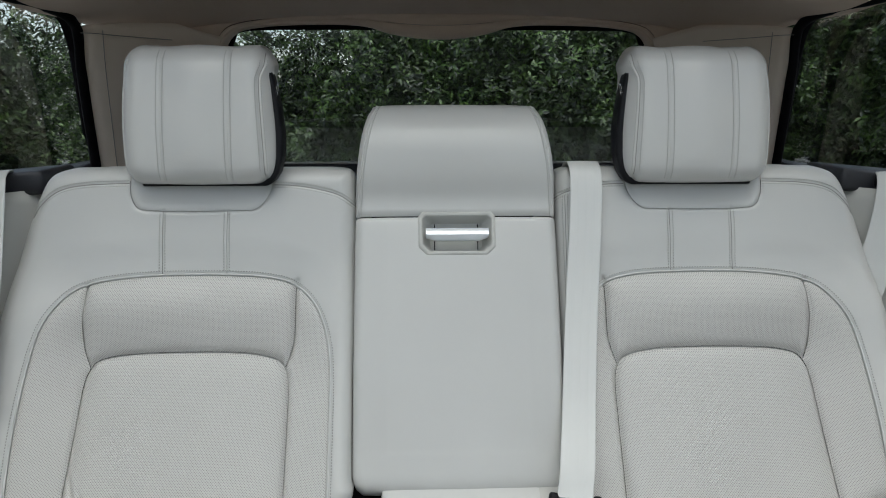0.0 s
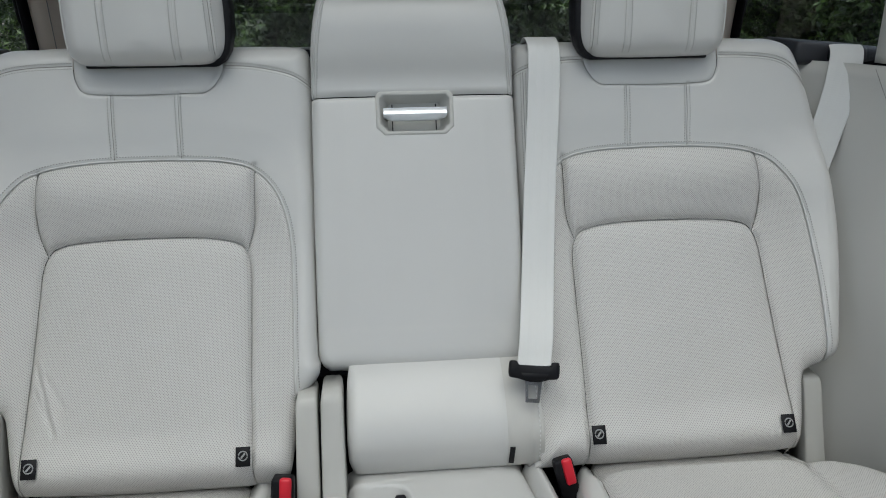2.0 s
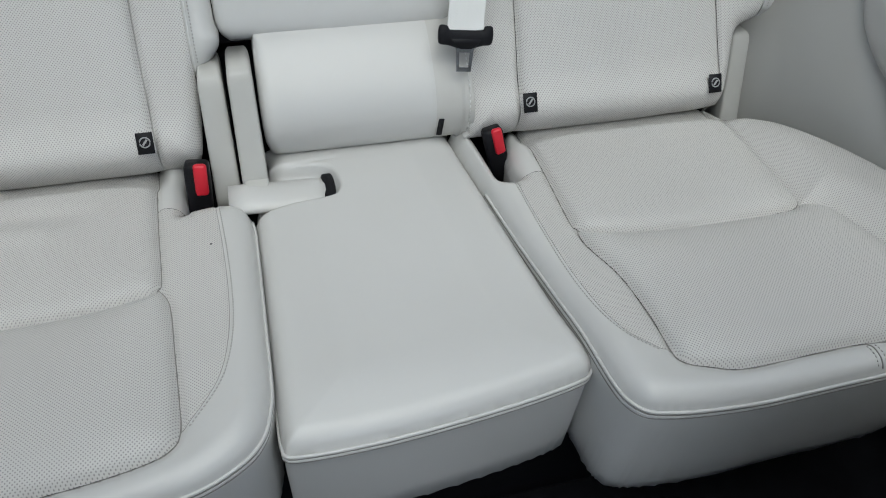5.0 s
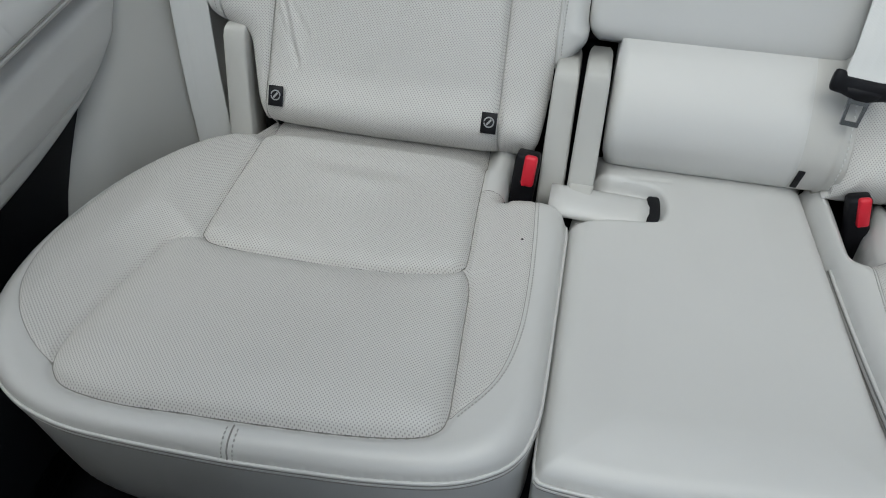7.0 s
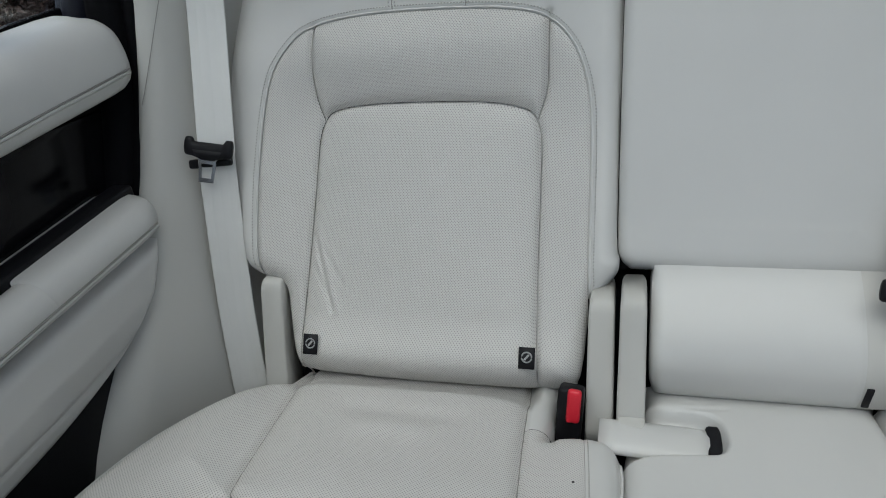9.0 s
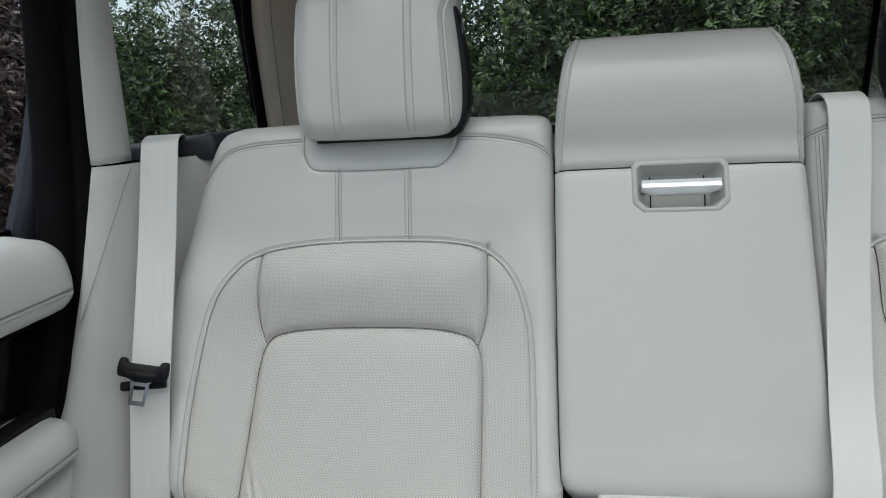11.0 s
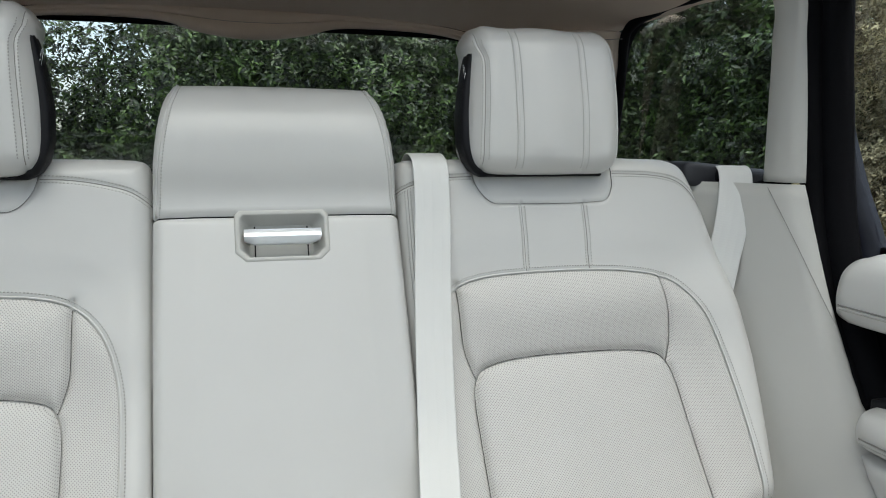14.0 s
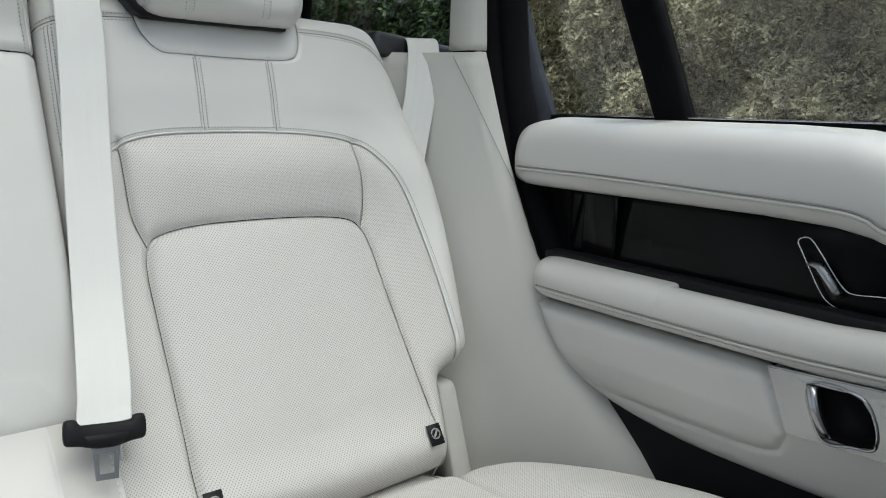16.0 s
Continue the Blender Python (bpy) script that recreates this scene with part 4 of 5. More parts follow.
    part("strap_mouth", box((-0.0440, 0.880, 0.338), (-0.0270, 0.932, 0.3595), 0.004, 2), BLACK, top, "dark strap opening")
    return top


middle_cushion()


# ---- moulded pivot covers between and beside the seat backs ----
def blade(name, x, wide, foot, head, lean, label, front=0.925):
    sec = []
    for k, pinch, back in ((0, 0, 0), (0.12, 0, 0), (0.35, 0, 0), (0.60, 0, 0), (0.80, 0, 0), (0.93, 0, 0), (0.975, 0.0008, 0.0015), (0.995, 0.0022, 0.004), (1.0, 0.005, 0.009)):
        z = foot + (head - foot) * k
        y = front + lean * k + back
        w = wide * (1.0 - 0.10 * k) / 2 - pinch
        r = 0.0035
        sec.append([(x - w, y + r, z), (x - w + r * 0.3, y + r * 0.3, z), (x - w + r, y, z), (x + w - r, y, z), (x + w - r * 0.3, y + r * 0.3, z), (x + w, y + r, z), (x + w, y + 0.05, z), (x - w, y + 0.05, z)])
    top = thing(name, label, "trim cover", "seat pivot covers")
    loft("cover", sec, TRIM, top)
    part("foot", box((x - wide / 2 + 0.002, front + 0.012, foot - 0.05), (x + wide / 2 - 0.002, front + 0.05, foot + 0.004), 0.002, 1), BLACK, top, "dark mounting foot")
    return top


blade("pivot_cover", -0.1615, 0.033, 0.318, 0.474, 0.071, "tall ivory plastic pivot cover beside the seat back")
slim = blade("pivot_cover", -0.1255, 0.0325, 0.350, 0.487, 0.057, "tall ivory plastic pivot cover beside the back roll")
blade("pivot_cover", -0.596, 0.034, 0.30, 0.470, 0.060, "ivory plastic pivot cover at the seat back's outer foot", 0.955)
blade("pivot_cover", 0.602, 0.032, 0.30, 0.442, 0.050, "ivory plastic pivot cover at the seat back's outer foot", 0.984)
part("pivot_cap", box((-0.140, 0.903, 0.350), (-0.109, 0.945, 0.3625), 0.004, 2), TRIM, slim)


# ---- belt buckles ----
def buckle(x, y, z, turn, label, size=0.86):
    top = thing("belt_buckle", label, "belt buckle", "rear belt buckles")
    m = Matrix.Translation((x, y, z)) @ pose(0, 0, 0, *turn) @ Matrix.Scale(size, 4)
    sec = []
    for k, w, d in ((-0.075, 0.017, 0.011), (-0.03, 0.0185, 0.0125), (0.02, 0.019, 0.0135), (0.040, 0.0185, 0.0135), (0.045, 0.016, 0.011)):
        sec.append([m @ Vector((w * sx, d * sy, k)) for sx, sy in ((-0.8, -1), (0.8, -1), (1, -0.7), (1, 0.7), (0.8, 1), (-0.8, 1), (-1, 0.7), (-1, -0.7))])
    loft("housing", sec, BLACK, top, label="black plastic housing")
    b = part("release_button", placed(box((-0.0045, -0.0185, -0.006), (0.0160, -0.006, 0.0475), 0.0055, 3), m), RED, top, "red push button")
    for k in (-0.004, 0.002, 0.0085, 0.015, 0.0215):
        part("lettering", placed(box((-0.0022, -0.0183, k), (0.0022, -0.0179, k + 0.0035), 0, 1), m), RED, b, smooth=False)
    return top


buckle(-0.1945, 0.930, 0.360, (-14, 3, -4), "black belt buckle with red button beside the pivot cover", 0.79)
buckle(0.1990, 0.944, 0.355, (-14, -13, 4), "black belt buckle with red button in the cushion slot", 0.72)


# ---- seat belts ----
def ribbon(name, points, width, across, mat, parent, label="", thick=0.0014):
    p = np.array(points, float)
    a = np.array(across, float)
    a = a / np.linalg.norm(a, axis=-1)[..., None] if a.ndim > 1 else np.tile(a / np.linalg.norm(a), (len(p), 1))
    t = np.gradient(p, axis=0)
    t /= np.linalg.norm(t, axis=1)[:, None]
    nrm = np.cross(a, t)
    nrm /= np.linalg.norm(nrm, axis=1)[:, None]
    cols = np.linspace(-0.5, 0.5, 41)
    rib = 0.00025 * np.abs(np.sin(np.pi * 4 * (cols + 0.5))) ** 0.6 + 0.0002 * (np.abs(cols) > 0.43)
    secs = []
    for q, aa, nn in zip(p, a, nrm):
        up = [q + aa * width * c + nn * (thick * (0.5 if abs(c) < 0.49 else 0.1) + k) for c, k in zip(cols, rib)]
        dn = [q + aa * width * c - nn * (thick * (0.5 if abs(c) < 0.49 else 0.1) + k) for c, k in zip(cols[::-1], rib[::-1])]
        secs.append(up + dn)
    return loft(name, secs, mat, parent, label=label)


def tongue(m, parent, width=0.056):
    """The moulded head of a belt and its steel tongue."""
    sec = []
    half = ((0.5, -0.0085, 0.0035), (0.492, -0.0105, 0.0055), (0.46, -0.0118, 0.0064), (0.40, -0.0122, 0.0064), (0.36, -0.0124, 0.0060), (0.340, -0.0124, 0.0050), (0.330, -0.0124, 0.0035), (0.30, -0.0128, 0.002), (0.15, -0.0150, 0.002))
    for x, low, high in [(-x, a, b) for x, a, b in half] + list(half[::-1]):
        c, r = (low + high) * 0.66, (high - low) * 0.66
        sec.append([m @ Vector((x * width * 1.30, 0.0052 * math.cos(a) * (1 if abs(x) < 0.49 else 0.6), c + r * math.copysign(abs(math.sin(a)) ** 0.6, math.sin(a)))) for a in np.linspace(0, 2 * math.pi, 14, endpoint=False)])
    head = loft("tongue_head", sec, BLACK, parent, label="black plastic belt head")
    bm = bmesh.new()
    outer = [(-0.021, -0.010), (0.021, -0.010), (0.0118, -0.021), (0.0098, -0.049), (-0.0098, -0.049), (-0.0118, -0.021)]
    inner = [(-0.0078, -0.025), (0.0078, -0.025), (0.0076, -0.0255), (0.0066, -0.0435), (-0.0066, -0.0435), (-0.0076, -0.0255)]
    rows = [[bm.verts.new(m @ Vector((x, y, z))) for x, z in line] for line, y in ((outer, -0.0012), (inner, -0.0012), (inner, 0.0012), (outer, 0.0012))]
    for a, b in zip(rows, rows[1:] + rows[:1]):
        for i in range(6):
            j = (i + 1) % 6
            bm.faces.new([a[i], a[j], b[j], b[i]])
    part("steel_tongue", bm, STEEL, head, "bright steel tongue", smooth=False)
    loft("grip", [[m @ Vector((s * w, d * 0.0055, z)) for s, d in ((-1, -0.6), (-0.8, -1), (0.8, -1), (1, -0.6), (1, 0.6), (0.8, 1), (-0.8, 1), (-1, 0.6))] for z, w in ((-0.008, 0.024), (-0.014, 0.019), (-0.0185, 0.012), (-0.020, 0.008))], BLACK, head)
    return head


def centre_belt():
    top = thing("middle_seat_belt", "ivory belt webbing hanging over the middle seat with steel tongue", "seat belt")
    line = [(0.212, 1.33, 0.915), (0.2105, 1.290, 0.9330), (0.2095, 1.255, 0.933), (0.2080, 1.226, 0.914)]
    line += [(x, float(back_y(z)) - 0.021, z) for x, z in ((0.2055, 0.85), (0.1985, 0.77), (0.1905, 0.69), (0.1800, 0.60))]
    line += [(0.1665, 1.026, 0.540), (0.1605, 1.006, 0.5165), (0.1580, 0.996, 0.5080)]
    ribbon("webbing", spline(line, 6), 0.0495, (1, 0.04, 0), WEBBING, top, "ivory woven webbing")
    tongue(Matrix.Translation((0.1580, 0.995, 0.5080)) @ pose(0, 0, 0, -24, 8, 2), top)
    return top


centre_belt()


def side_belt(sx, label, line, across, head):
    top = thing("outer_seat_belt", label, "seat belt", "outer seat belts")
    ribbon("webbing", [(sx * x, y, z) for x, y, z in spline(line, 6)], 0.048, across, WEBBING, top, "ivory woven webbing")
    if head:
        x, y, z = head
        turn = pose(0, 0, 0, -24, -2, 8)
        tongue(Matrix.Translation((sx * (x - 0.004), y - 0.008, z)) @ pose(0, 0, 0, -24, 0, 8) @ pose(0, 0, 0, 0, -sx * 10, 0), top, 0.050)
        part("belt_stop", placed(box((-0.029, -0.006, -0.006), (0.029, 0.006, 0.006), 0.003, 2), Matrix.Translation((sx * (x + 0.002), y - 0.006, z - 0.026)) @ turn), BLACK, top)
    else:
        part("belt_guide", box((sx * 0.712 - 0.028, 1.262, 0.892), (sx * 0.712 + 0.028, 1.292, 0.912), 0.006, 2), BLACK, top)
    return top


side_belt(-1, "ivory seat belt with black head beside the seat back", [(0.722, 1.32, 0.900), (0.704, 1.270, 0.9235), (0.684, 1.214, 0.921), (0.674, 1.188, 0.903), (0.671, 1.147, 0.788), (0.6615, 1.080, 0.648), (0.6620, 1.062, 0.591), (0.657, 1.014, 0.424), (0.648, 0.98, 0.29)], (1, 0.45, 0), (0.668, 1.074, 0.646))
side_belt(1, "ivory seat belt running down behind the seat's edge", [(0.735, 1.33, 0.895), (0.714, 1.275, 0.9165), (0.701, 1.240, 0.911), (0.691, 1.222, 0.885), (0.680, 1.212, 0.835), (0.664, 1.208, 0.77), (0.644, 1.200, 0.70), (0.622, 1.188, 0.62)], (0.8, -0.6, 0), None)

# ---- car shell: side linings, pillars, roof, tailgate ----
def strip(name, rails, mat, thick, label, sx=1, kind="structure", parent=None):
    """A shell between rails (lines of equal length), given thickness outwards."""
    rails = [spline(r, 6) for r in rails]
    P = np.array(rails)
    P[..., 0] *= sx
    ny, nx = P.shape[:2]
    verts = P.reshape(-1, 3)
    faces = [[j * nx + i, j * nx + i + 1, (j + 1) * nx + i + 1, (j + 1) * nx + i] for j in range(ny - 1) for i in range(nx - 1)]
    if sx < 0:
        faces = [f[::-1] for f in faces]
    ob = mesh_ob(name, verts, faces, mat, parent)
    sol = ob.modifiers.new("thickness", "SOLIDIFY")
    sol.thickness, sol.offset = thick, 0.0
    if not parent:
        tagged(ob, label, "trim", "", kind)
    return ob


for sx, side in ((-1, "left"), (1, "right")):
    # lining that sweeps from the seat back round to the door opening
    strip("wall_lining_" + side, [
        [(0.560, 1.36, 0.893), (0.58, 1.26, 0.70), (0.575, 1.18, 0.52), (0.565, 1.11, 0.36), (0.56, 1.08, 0.20)],
        [(0.640, 1.295, 0.893), (0.650, 1.232, 0.70), (0.640, 1.158, 0.52), (0.632, 1.090, 0.36), (0.63, 1.05, 0.20)],
        [(0.690, 1.232, 0.893), (0.690, 1.180, 0.70), (0.686, 1.090, 0.52), (0.684, 0.990, 0.36), (0.686, 0.93, 0.20)],
        [(0.718, 1.165, 0.893), (0.718, 1.080, 0.70), (0.716, 0.985, 0.52), (0.718, 0.865, 0.36), (0.725, 0.80, 0.20)],
        [(0.735, 1.133, 0.893), (0.737, 1.058, 0.70), (0.738, 0.955, 0.52), (0.742, 0.790, 0.36), (0.752, 0.70, 0.20)],
        [(0.760, 1.150, 0.893), (0.762, 1.080, 0.70), (0.766, 0.965, 0.52), (0.772, 0.80, 0.36), (0.775, 0.71, 0.20)]], TRIM, 0.004, "ivory moulded side lining beside the seat", sx)
    seam = cord("trim_seam_" + side, [(sx * (x - 0.001), y - 0.002, z) for x, y, z in spline([(0.7105, 1.176, 0.888), (0.7205, 1.127, 0.815), (0.733, 1.072, 0.728), (0.7365, 1.056, 0.705)], 6)], 0.0005, SEAM_SHADE_JOINT, None)
    tagged(seam, "fine joint in the side lining", "trim", "", "structure")
    # rear door pillar, pale inside
    strip("pillar_rear_door_" + side, [
        [(0.730, 1.206, 0.896), (0.730, 1.205, 1.00), (0.729, 1.204, 1.10), (0.722, 1.203, 1.165), (0.66, 1.22, 1.235)],
        [(0.720, 1.192, 0.896), (0.720, 1.192, 1.00), (0.719, 1.190, 1.10), (0.712, 1.189, 1.165), (0.65, 1.205, 1.235)],
        [(0.722, 1.155, 0.896), (0.722, 1.154, 1.00), (0.721, 1.151, 1.10), (0.714, 1.150, 1.165), (0.65, 1.17, 1.235)],
        [(0.736, 1.134, 0.896), (0.732, 1.136, 1.00), (0.725, 1.139, 1.10), (0.717, 1.140, 1.165), (0.65, 1.16, 1.235)],
        [(0.765, 1.145, 0.896), (0.764, 1.147, 1.00), (0.760, 1.150, 1.10), (0.75, 1.150, 1.165), (0.68, 1.17, 1.235)]], TRIM, 0.004, "ivory pillar trim beside the rear door", sx)
    # rearmost pillar
    strip("pillar_rear_" + side, [
        [(0.708, 1.66, 0.86), (0.704, 1.635, 0.96), (0.695, 1.600, 1.08), (0.676, 1.560, 1.165)],
        [(0.690, 1.67, 0.86), (0.684, 1.645, 0.96), (0.672, 1.610, 1.08), (0.655, 1.570, 1.168)],
        [(0.655, 1.69, 0.86), (0.652, 1.675, 0.96), (0.642, 1.645, 1.08), (0.628, 1.61, 1.175)],
        [(0.590, 1.76, 0.86), (0.585, 1.755, 0.96), (0.575, 1.745, 1.08), (0.555, 1.72, 1.185)],
        [(0.530, 1.84, 0.86), (0.522, 1.835, 0.96), (0.508, 1.828, 1.08), (0.488, 1.82, 1.165)],
        [(0.530, 1.90, 0.86), (0.522, 1.89, 0.96), (0.508, 1.88, 1.08), (0.488, 1.86, 1.165)]], PILLAR, 0.004, "beige fabric rear pillar trim", sx)
    for name, line in (("trim_pillar_joint_", [(0.6770, 1.6690, 0.87), (0.6715, 1.6480, 0.975), (0.6605, 1.6140, 1.085), (0.6445, 1.5765, 1.158)]),
                       ("trim_pillar_top_joint_", [(0.681, 1.552, 1.152), (0.655, 1.568, 1.152), (0.631, 1.604, 1.151), (0.558, 1.708, 1.150)])):
        joint = cord(name + side, [(sx * x, y, z) for x, y, z in spline(line, 6)], 0.0008, SEAM_SHADE_JOINT, None)
        tagged(joint, "dark joint line in the rear pillar trim", "trim", "", "structure")
    # quarter window in its black frame
    glass = [(1.190, 0.895), (1.715, 0.885), (1.702, 0.96), (1.670, 1.08), (1.645, 1.150), (1.60, 1.192), (1.50, 1.208), (1.32, 1.212), (1.190, 1.210)]
    gx = lambda z: 0.752 - 0.05 * max(z - 0.90, 0)
    win = thing("window_quarter_" + side, "fixed quarter window looking onto a hedge", "car window", "", "structure")
    slab("pane", glass, 0.004, TINTED, win, lambda u, v, w: Vector((sx * (gx(v) + w), u, v)), 0, smooth=False)
    win.children[0].visible_shadow = False
    loop = spline([(y, z) for y, z in glass], 4, True)
    cord("seal", [(sx * (gx(z) - 0.002), y, z) for y, z in np.vstack([loop, loop[:1]])], 0.012, RUBBER, win)
    cord("pillar_seal", spline([(sx * 0.7135, 1.657, 0.86), (sx * 0.7095, 1.632, 0.96), (sx * 0.7005, 1.597, 1.08), (sx * 0.6880, 1.570, 1.140), (sx * 0.6800, 1.535, 1.170), (sx * 0.6830, 1.46, 1.186), (sx * 0.688, 1.25, 1.192)], 6), 0.0100, RUBBER, win)
    # black corner of the load cover beside the seat's shoulder
    cap = part("load_cover_end", placed(box((-0.085, -0.06, -0.022), (0.085, 0.06, 0.016), 0.010, 3), Matrix.Translation((sx * 0.715, 1.325, 0.902)) @ pose(0, 0, 0, 0, sx * 5, 0)), NAVY)
    tagged(cap, "black padded load cover end beside the seat's shoulder", "load cover", "load cover ends")
    # outer bodywork below the windows and behind the pillars
    part("wall_body_" + side, box((sx * 0.80 if sx > 0 else -0.86, -1.6, -0.15), (0.86 if sx > 0 else -0.80, 0.42, 0.78), 0.01, 1), BLACK)
    tagged(bpy.data.objects["wall_body_" + side], "dark front bodywork below the windows", "wall", "", "structure")
    part("wall_quarter_" + side, box((sx * 0.79 if sx > 0 else -0.85, 1.195, -0.15), (0.85 if sx > 0 else -0.79, 2.0, 0.885), 0.01, 1), BLACK)
    tagged(bpy.data.objects["wall_quarter_" + side], "dark rear quarter bodywork", "wall", "", "structure")


def headliner():
    X, Y = np.meshgrid(np.linspace(-0.70, 0.70, 60), np.linspace(1.15, 1.86, 40))
    rise = 0.055 * (1 - (np.abs(X) / 0.70) ** 2.6)
    Z = 1.188 + rise + 0.02 * smoothstep(1.42, 1.18, Y) - 0.016 * smoothstep(1.55, 1.84, Y)
    P = np.stack([X, Y, Z], -1)
    ob = mesh_ob("ceiling", P.reshape(-1, 3), [[j * 60 + i, (j + 1) * 60 + i, (j + 1) * 60 + i + 1, j * 60 + i + 1] for j in range(39) for i in range(59)], CLOTH)
    sol = ob.modifiers.new("thickness", "SOLIDIFY")
    sol.thickness, sol.offset = 0.012, 1.0
    tagged(ob, "beige fabric headliner", "ceiling", "", "structure")


headliner()
for sx, side in ((-1, "left"), (1, "right")):
    strip("ceiling_rail_" + side, [
        [(0.66, -0.55, 1.20), (0.675, 0.30, 1.225), (0.68, 0.98, 1.215), (0.66, 1.5, 1.205)],
        [(0.70, -0.55, 1.165), (0.715, 0.30, 1.19), (0.72, 0.98, 1.19), (0.70, 1.5, 1.19)],
        [(0.74, -0.55, 1.15), (0.76, 0.30, 1.17), (0.762, 0.98, 1.188), (0.745, 1.5, 1.203)]], CLOTH, 0.012, "beige roof side rail", sx)
front_rail = part("ceiling_front", box((-0.66, -0.75, 1.17), (0.66, -0.50, 1.21), 0.015, 2), CLOTH)
tagged(front_rail, "beige roof front rail", "ceiling", "", "structure")
roof_glass = part("window_roof", box((-0.67, -0.50, 1.246), (0.67, 1.17, 1.252), 0.001, 1), ROOF)
tagged(roof_glass, "clear panoramic roof glass", "car window", "", "structure")


def tailgate():
    win = thing("window_rear", "rear window with wavy upper trim looking onto a hedge", "car window", "", "structure")
    low_half = [(-0.505, 0.86), (-0.500, 1.00), (-0.491, 1.11), (-0.483, 1.150), (-0.466, 1.172), (-0.444, 1.183), (-0.390, 1.191), (-0.325, 1.195), (-0.224, 1.196), (-0.161, 1.191), (-0.110, 1.177), (-0.047, 1.167)]
    high_half = [(-0.545, 0.86), (-0.530, 1.00), (-0.511, 1.11), (-0.498, 1.148), (-0.486, 1.170), (-0.463, 1.188), (-0.412, 1.199), (-0.335, 1.207), (-0.240, 1.213), (-0.170, 1.216), (-0.110, 1.218), (-0.047, 1.219)]
    both = lambda half, mid: spline(half + [mid] + [(-x, z) for x, z in half[::-1]], 5)
    top_line, high_line = both(low_half, (0.0, 1.165)), both(high_half, (0.0, 1.2195))
    rows = []
    for k, dy in ((0, 0.035), (0.0, 0.006), (0.12, 0.0), (0.42, -0.003), (0.47, 0.001), (0.52, 0.001), (0.57, -0.005), (0.88, -0.008), (0.97, -0.004), (1.0, 0.006), (1.03, 0.006), (1.06, 0.0)):
        rows.append([(a[0] + k * (b[0] - a[0]), 1.83 + dy, a[1] + k * (b[1] - a[1])) for a, b in zip(top_line, high_line)])
    rows.append([(b[0] * 1.12, 1.836, b[1] + 0.05) for b in high_line])
    P = np.array(rows)
    nx = P.shape[1]
    ob = mesh_ob("upper_trim", P.reshape(-1, 3), [[j * nx + i, j * nx + i + 1, (j + 1) * nx + i + 1, (j + 1) * nx + i] for j in range(len(rows) - 1) for i in range(nx - 1)], CLOTH, win, True, "beige moulded trim with a wavy lower edge")
    sol = ob.modifiers.new("thickness", "SOLIDIFY")
    sol.thickness, sol.offset = 0.004, 0
    cord("arch_joint", [(x, 1.8255, z + 0.001) for x, z in high_line], 0.0014, RUBBER, win)
    cord("arch_groove", [(a[0] + 0.5 * (b[0] - a[0]), 1.8295, a[1] + 0.5 * (b[1] - a[1])) for a, b in zip(top_line, high_line)], 0.0010, SEAM_SHADE_JOINT, win)
    lean = lambda z: 1.868 + 0.30 * (1.20 - z)
    pane = [(-0.60, 0.84), (0.60, 0.84), (0.56, 1.10), (0.52, 1.215), (-0.52, 1.215), (-0.56, 1.10)]
    slab("pane", pane, 0.004, REAR, win, lambda u, v, w: Vector((u, lean(v) + w, v)), 0, smooth=False)
    bpy.data.objects[win.children[-1].name].visible_shadow = False
    cord("black_border", [(a[0] * 0.995, lean(a[1]) - 0.008, a[1] - 0.002) for a in spline([(-0.500, 0.86), (-0.494, 1.00), (-0.487, 1.12), (-0.474, 1.165), (-0.445, 1.188), (-0.30, 1.192), (0.0, 1.192), (0.30, 1.192), (0.445, 1.188), (0.474, 1.165), (0.487, 1.12), (0.494, 1.00), (0.500, 0.86)], 6)], 0.007, RUBBER, win)


tailgate()
cover = part("load_cover", box((-0.62, 1.31, 0.845), (0.62, 1.79, 0.868), 0.006, 2), NAVY)
# added out of view: gives the pale band mirrored low in the rear window
tail_sill = part("trim_tailgate_sill", box((-0.60, 1.795, 0.845), (0.60, 1.955, 0.866), 0.006, 2), SHELF)
tagged(tail_sill, "unseen pale sill, added for its reflection in the rear window", "trim", "", "structure")
tagged(cover, "dark roll-out load cover behind the seats", "load cover")
ledge = part("trim_tailgate_ledge", box((-0.60, 1.799, 0.8835), (0.60, 1.812, 0.8880), 0.0015, 2), TRIM)
ledge_foot = part("trim_ledge_foot", box((-0.60, 1.800, 0.864), (0.60, 1.811, 0.8834), 0.001, 1), NAVY)
tagged(ledge_foot, "dark foot of the strip below the rear window", "trim", "", "structure")
tagged(ledge, "bright strip at the rear window's lower edge", "trim", "", "structure")
wall_back = part("wall_tailgate", box((-0.85, 1.965, -0.15), (0.85, 2.02, 0.85), 0.01, 1), BLACK)
tagged(wall_back, "dark lower tailgate", "wall", "", "structure")
bench = thing("bench_frame", "black frame and base box under the rear bench", "seat frame")
part("back_frame", box((-0.60, 1.10, 0.05), (0.60, 1.17, 0.42), 0.01, 1), BLACK, bench)
part("base_box", box((-0.62, 0.60, 0.0), (0.62, 1.14, 0.285), 0.02, 2), BLACK, bench)
floor_ob = part("floor", box((-0.82, -1.6, -0.06), (0.82, 1.2, 0.0), 0.0, 1), CARPET, smooth=False)
tagged(floor_ob, "black carpeted car floor", "floor", "", "structure")


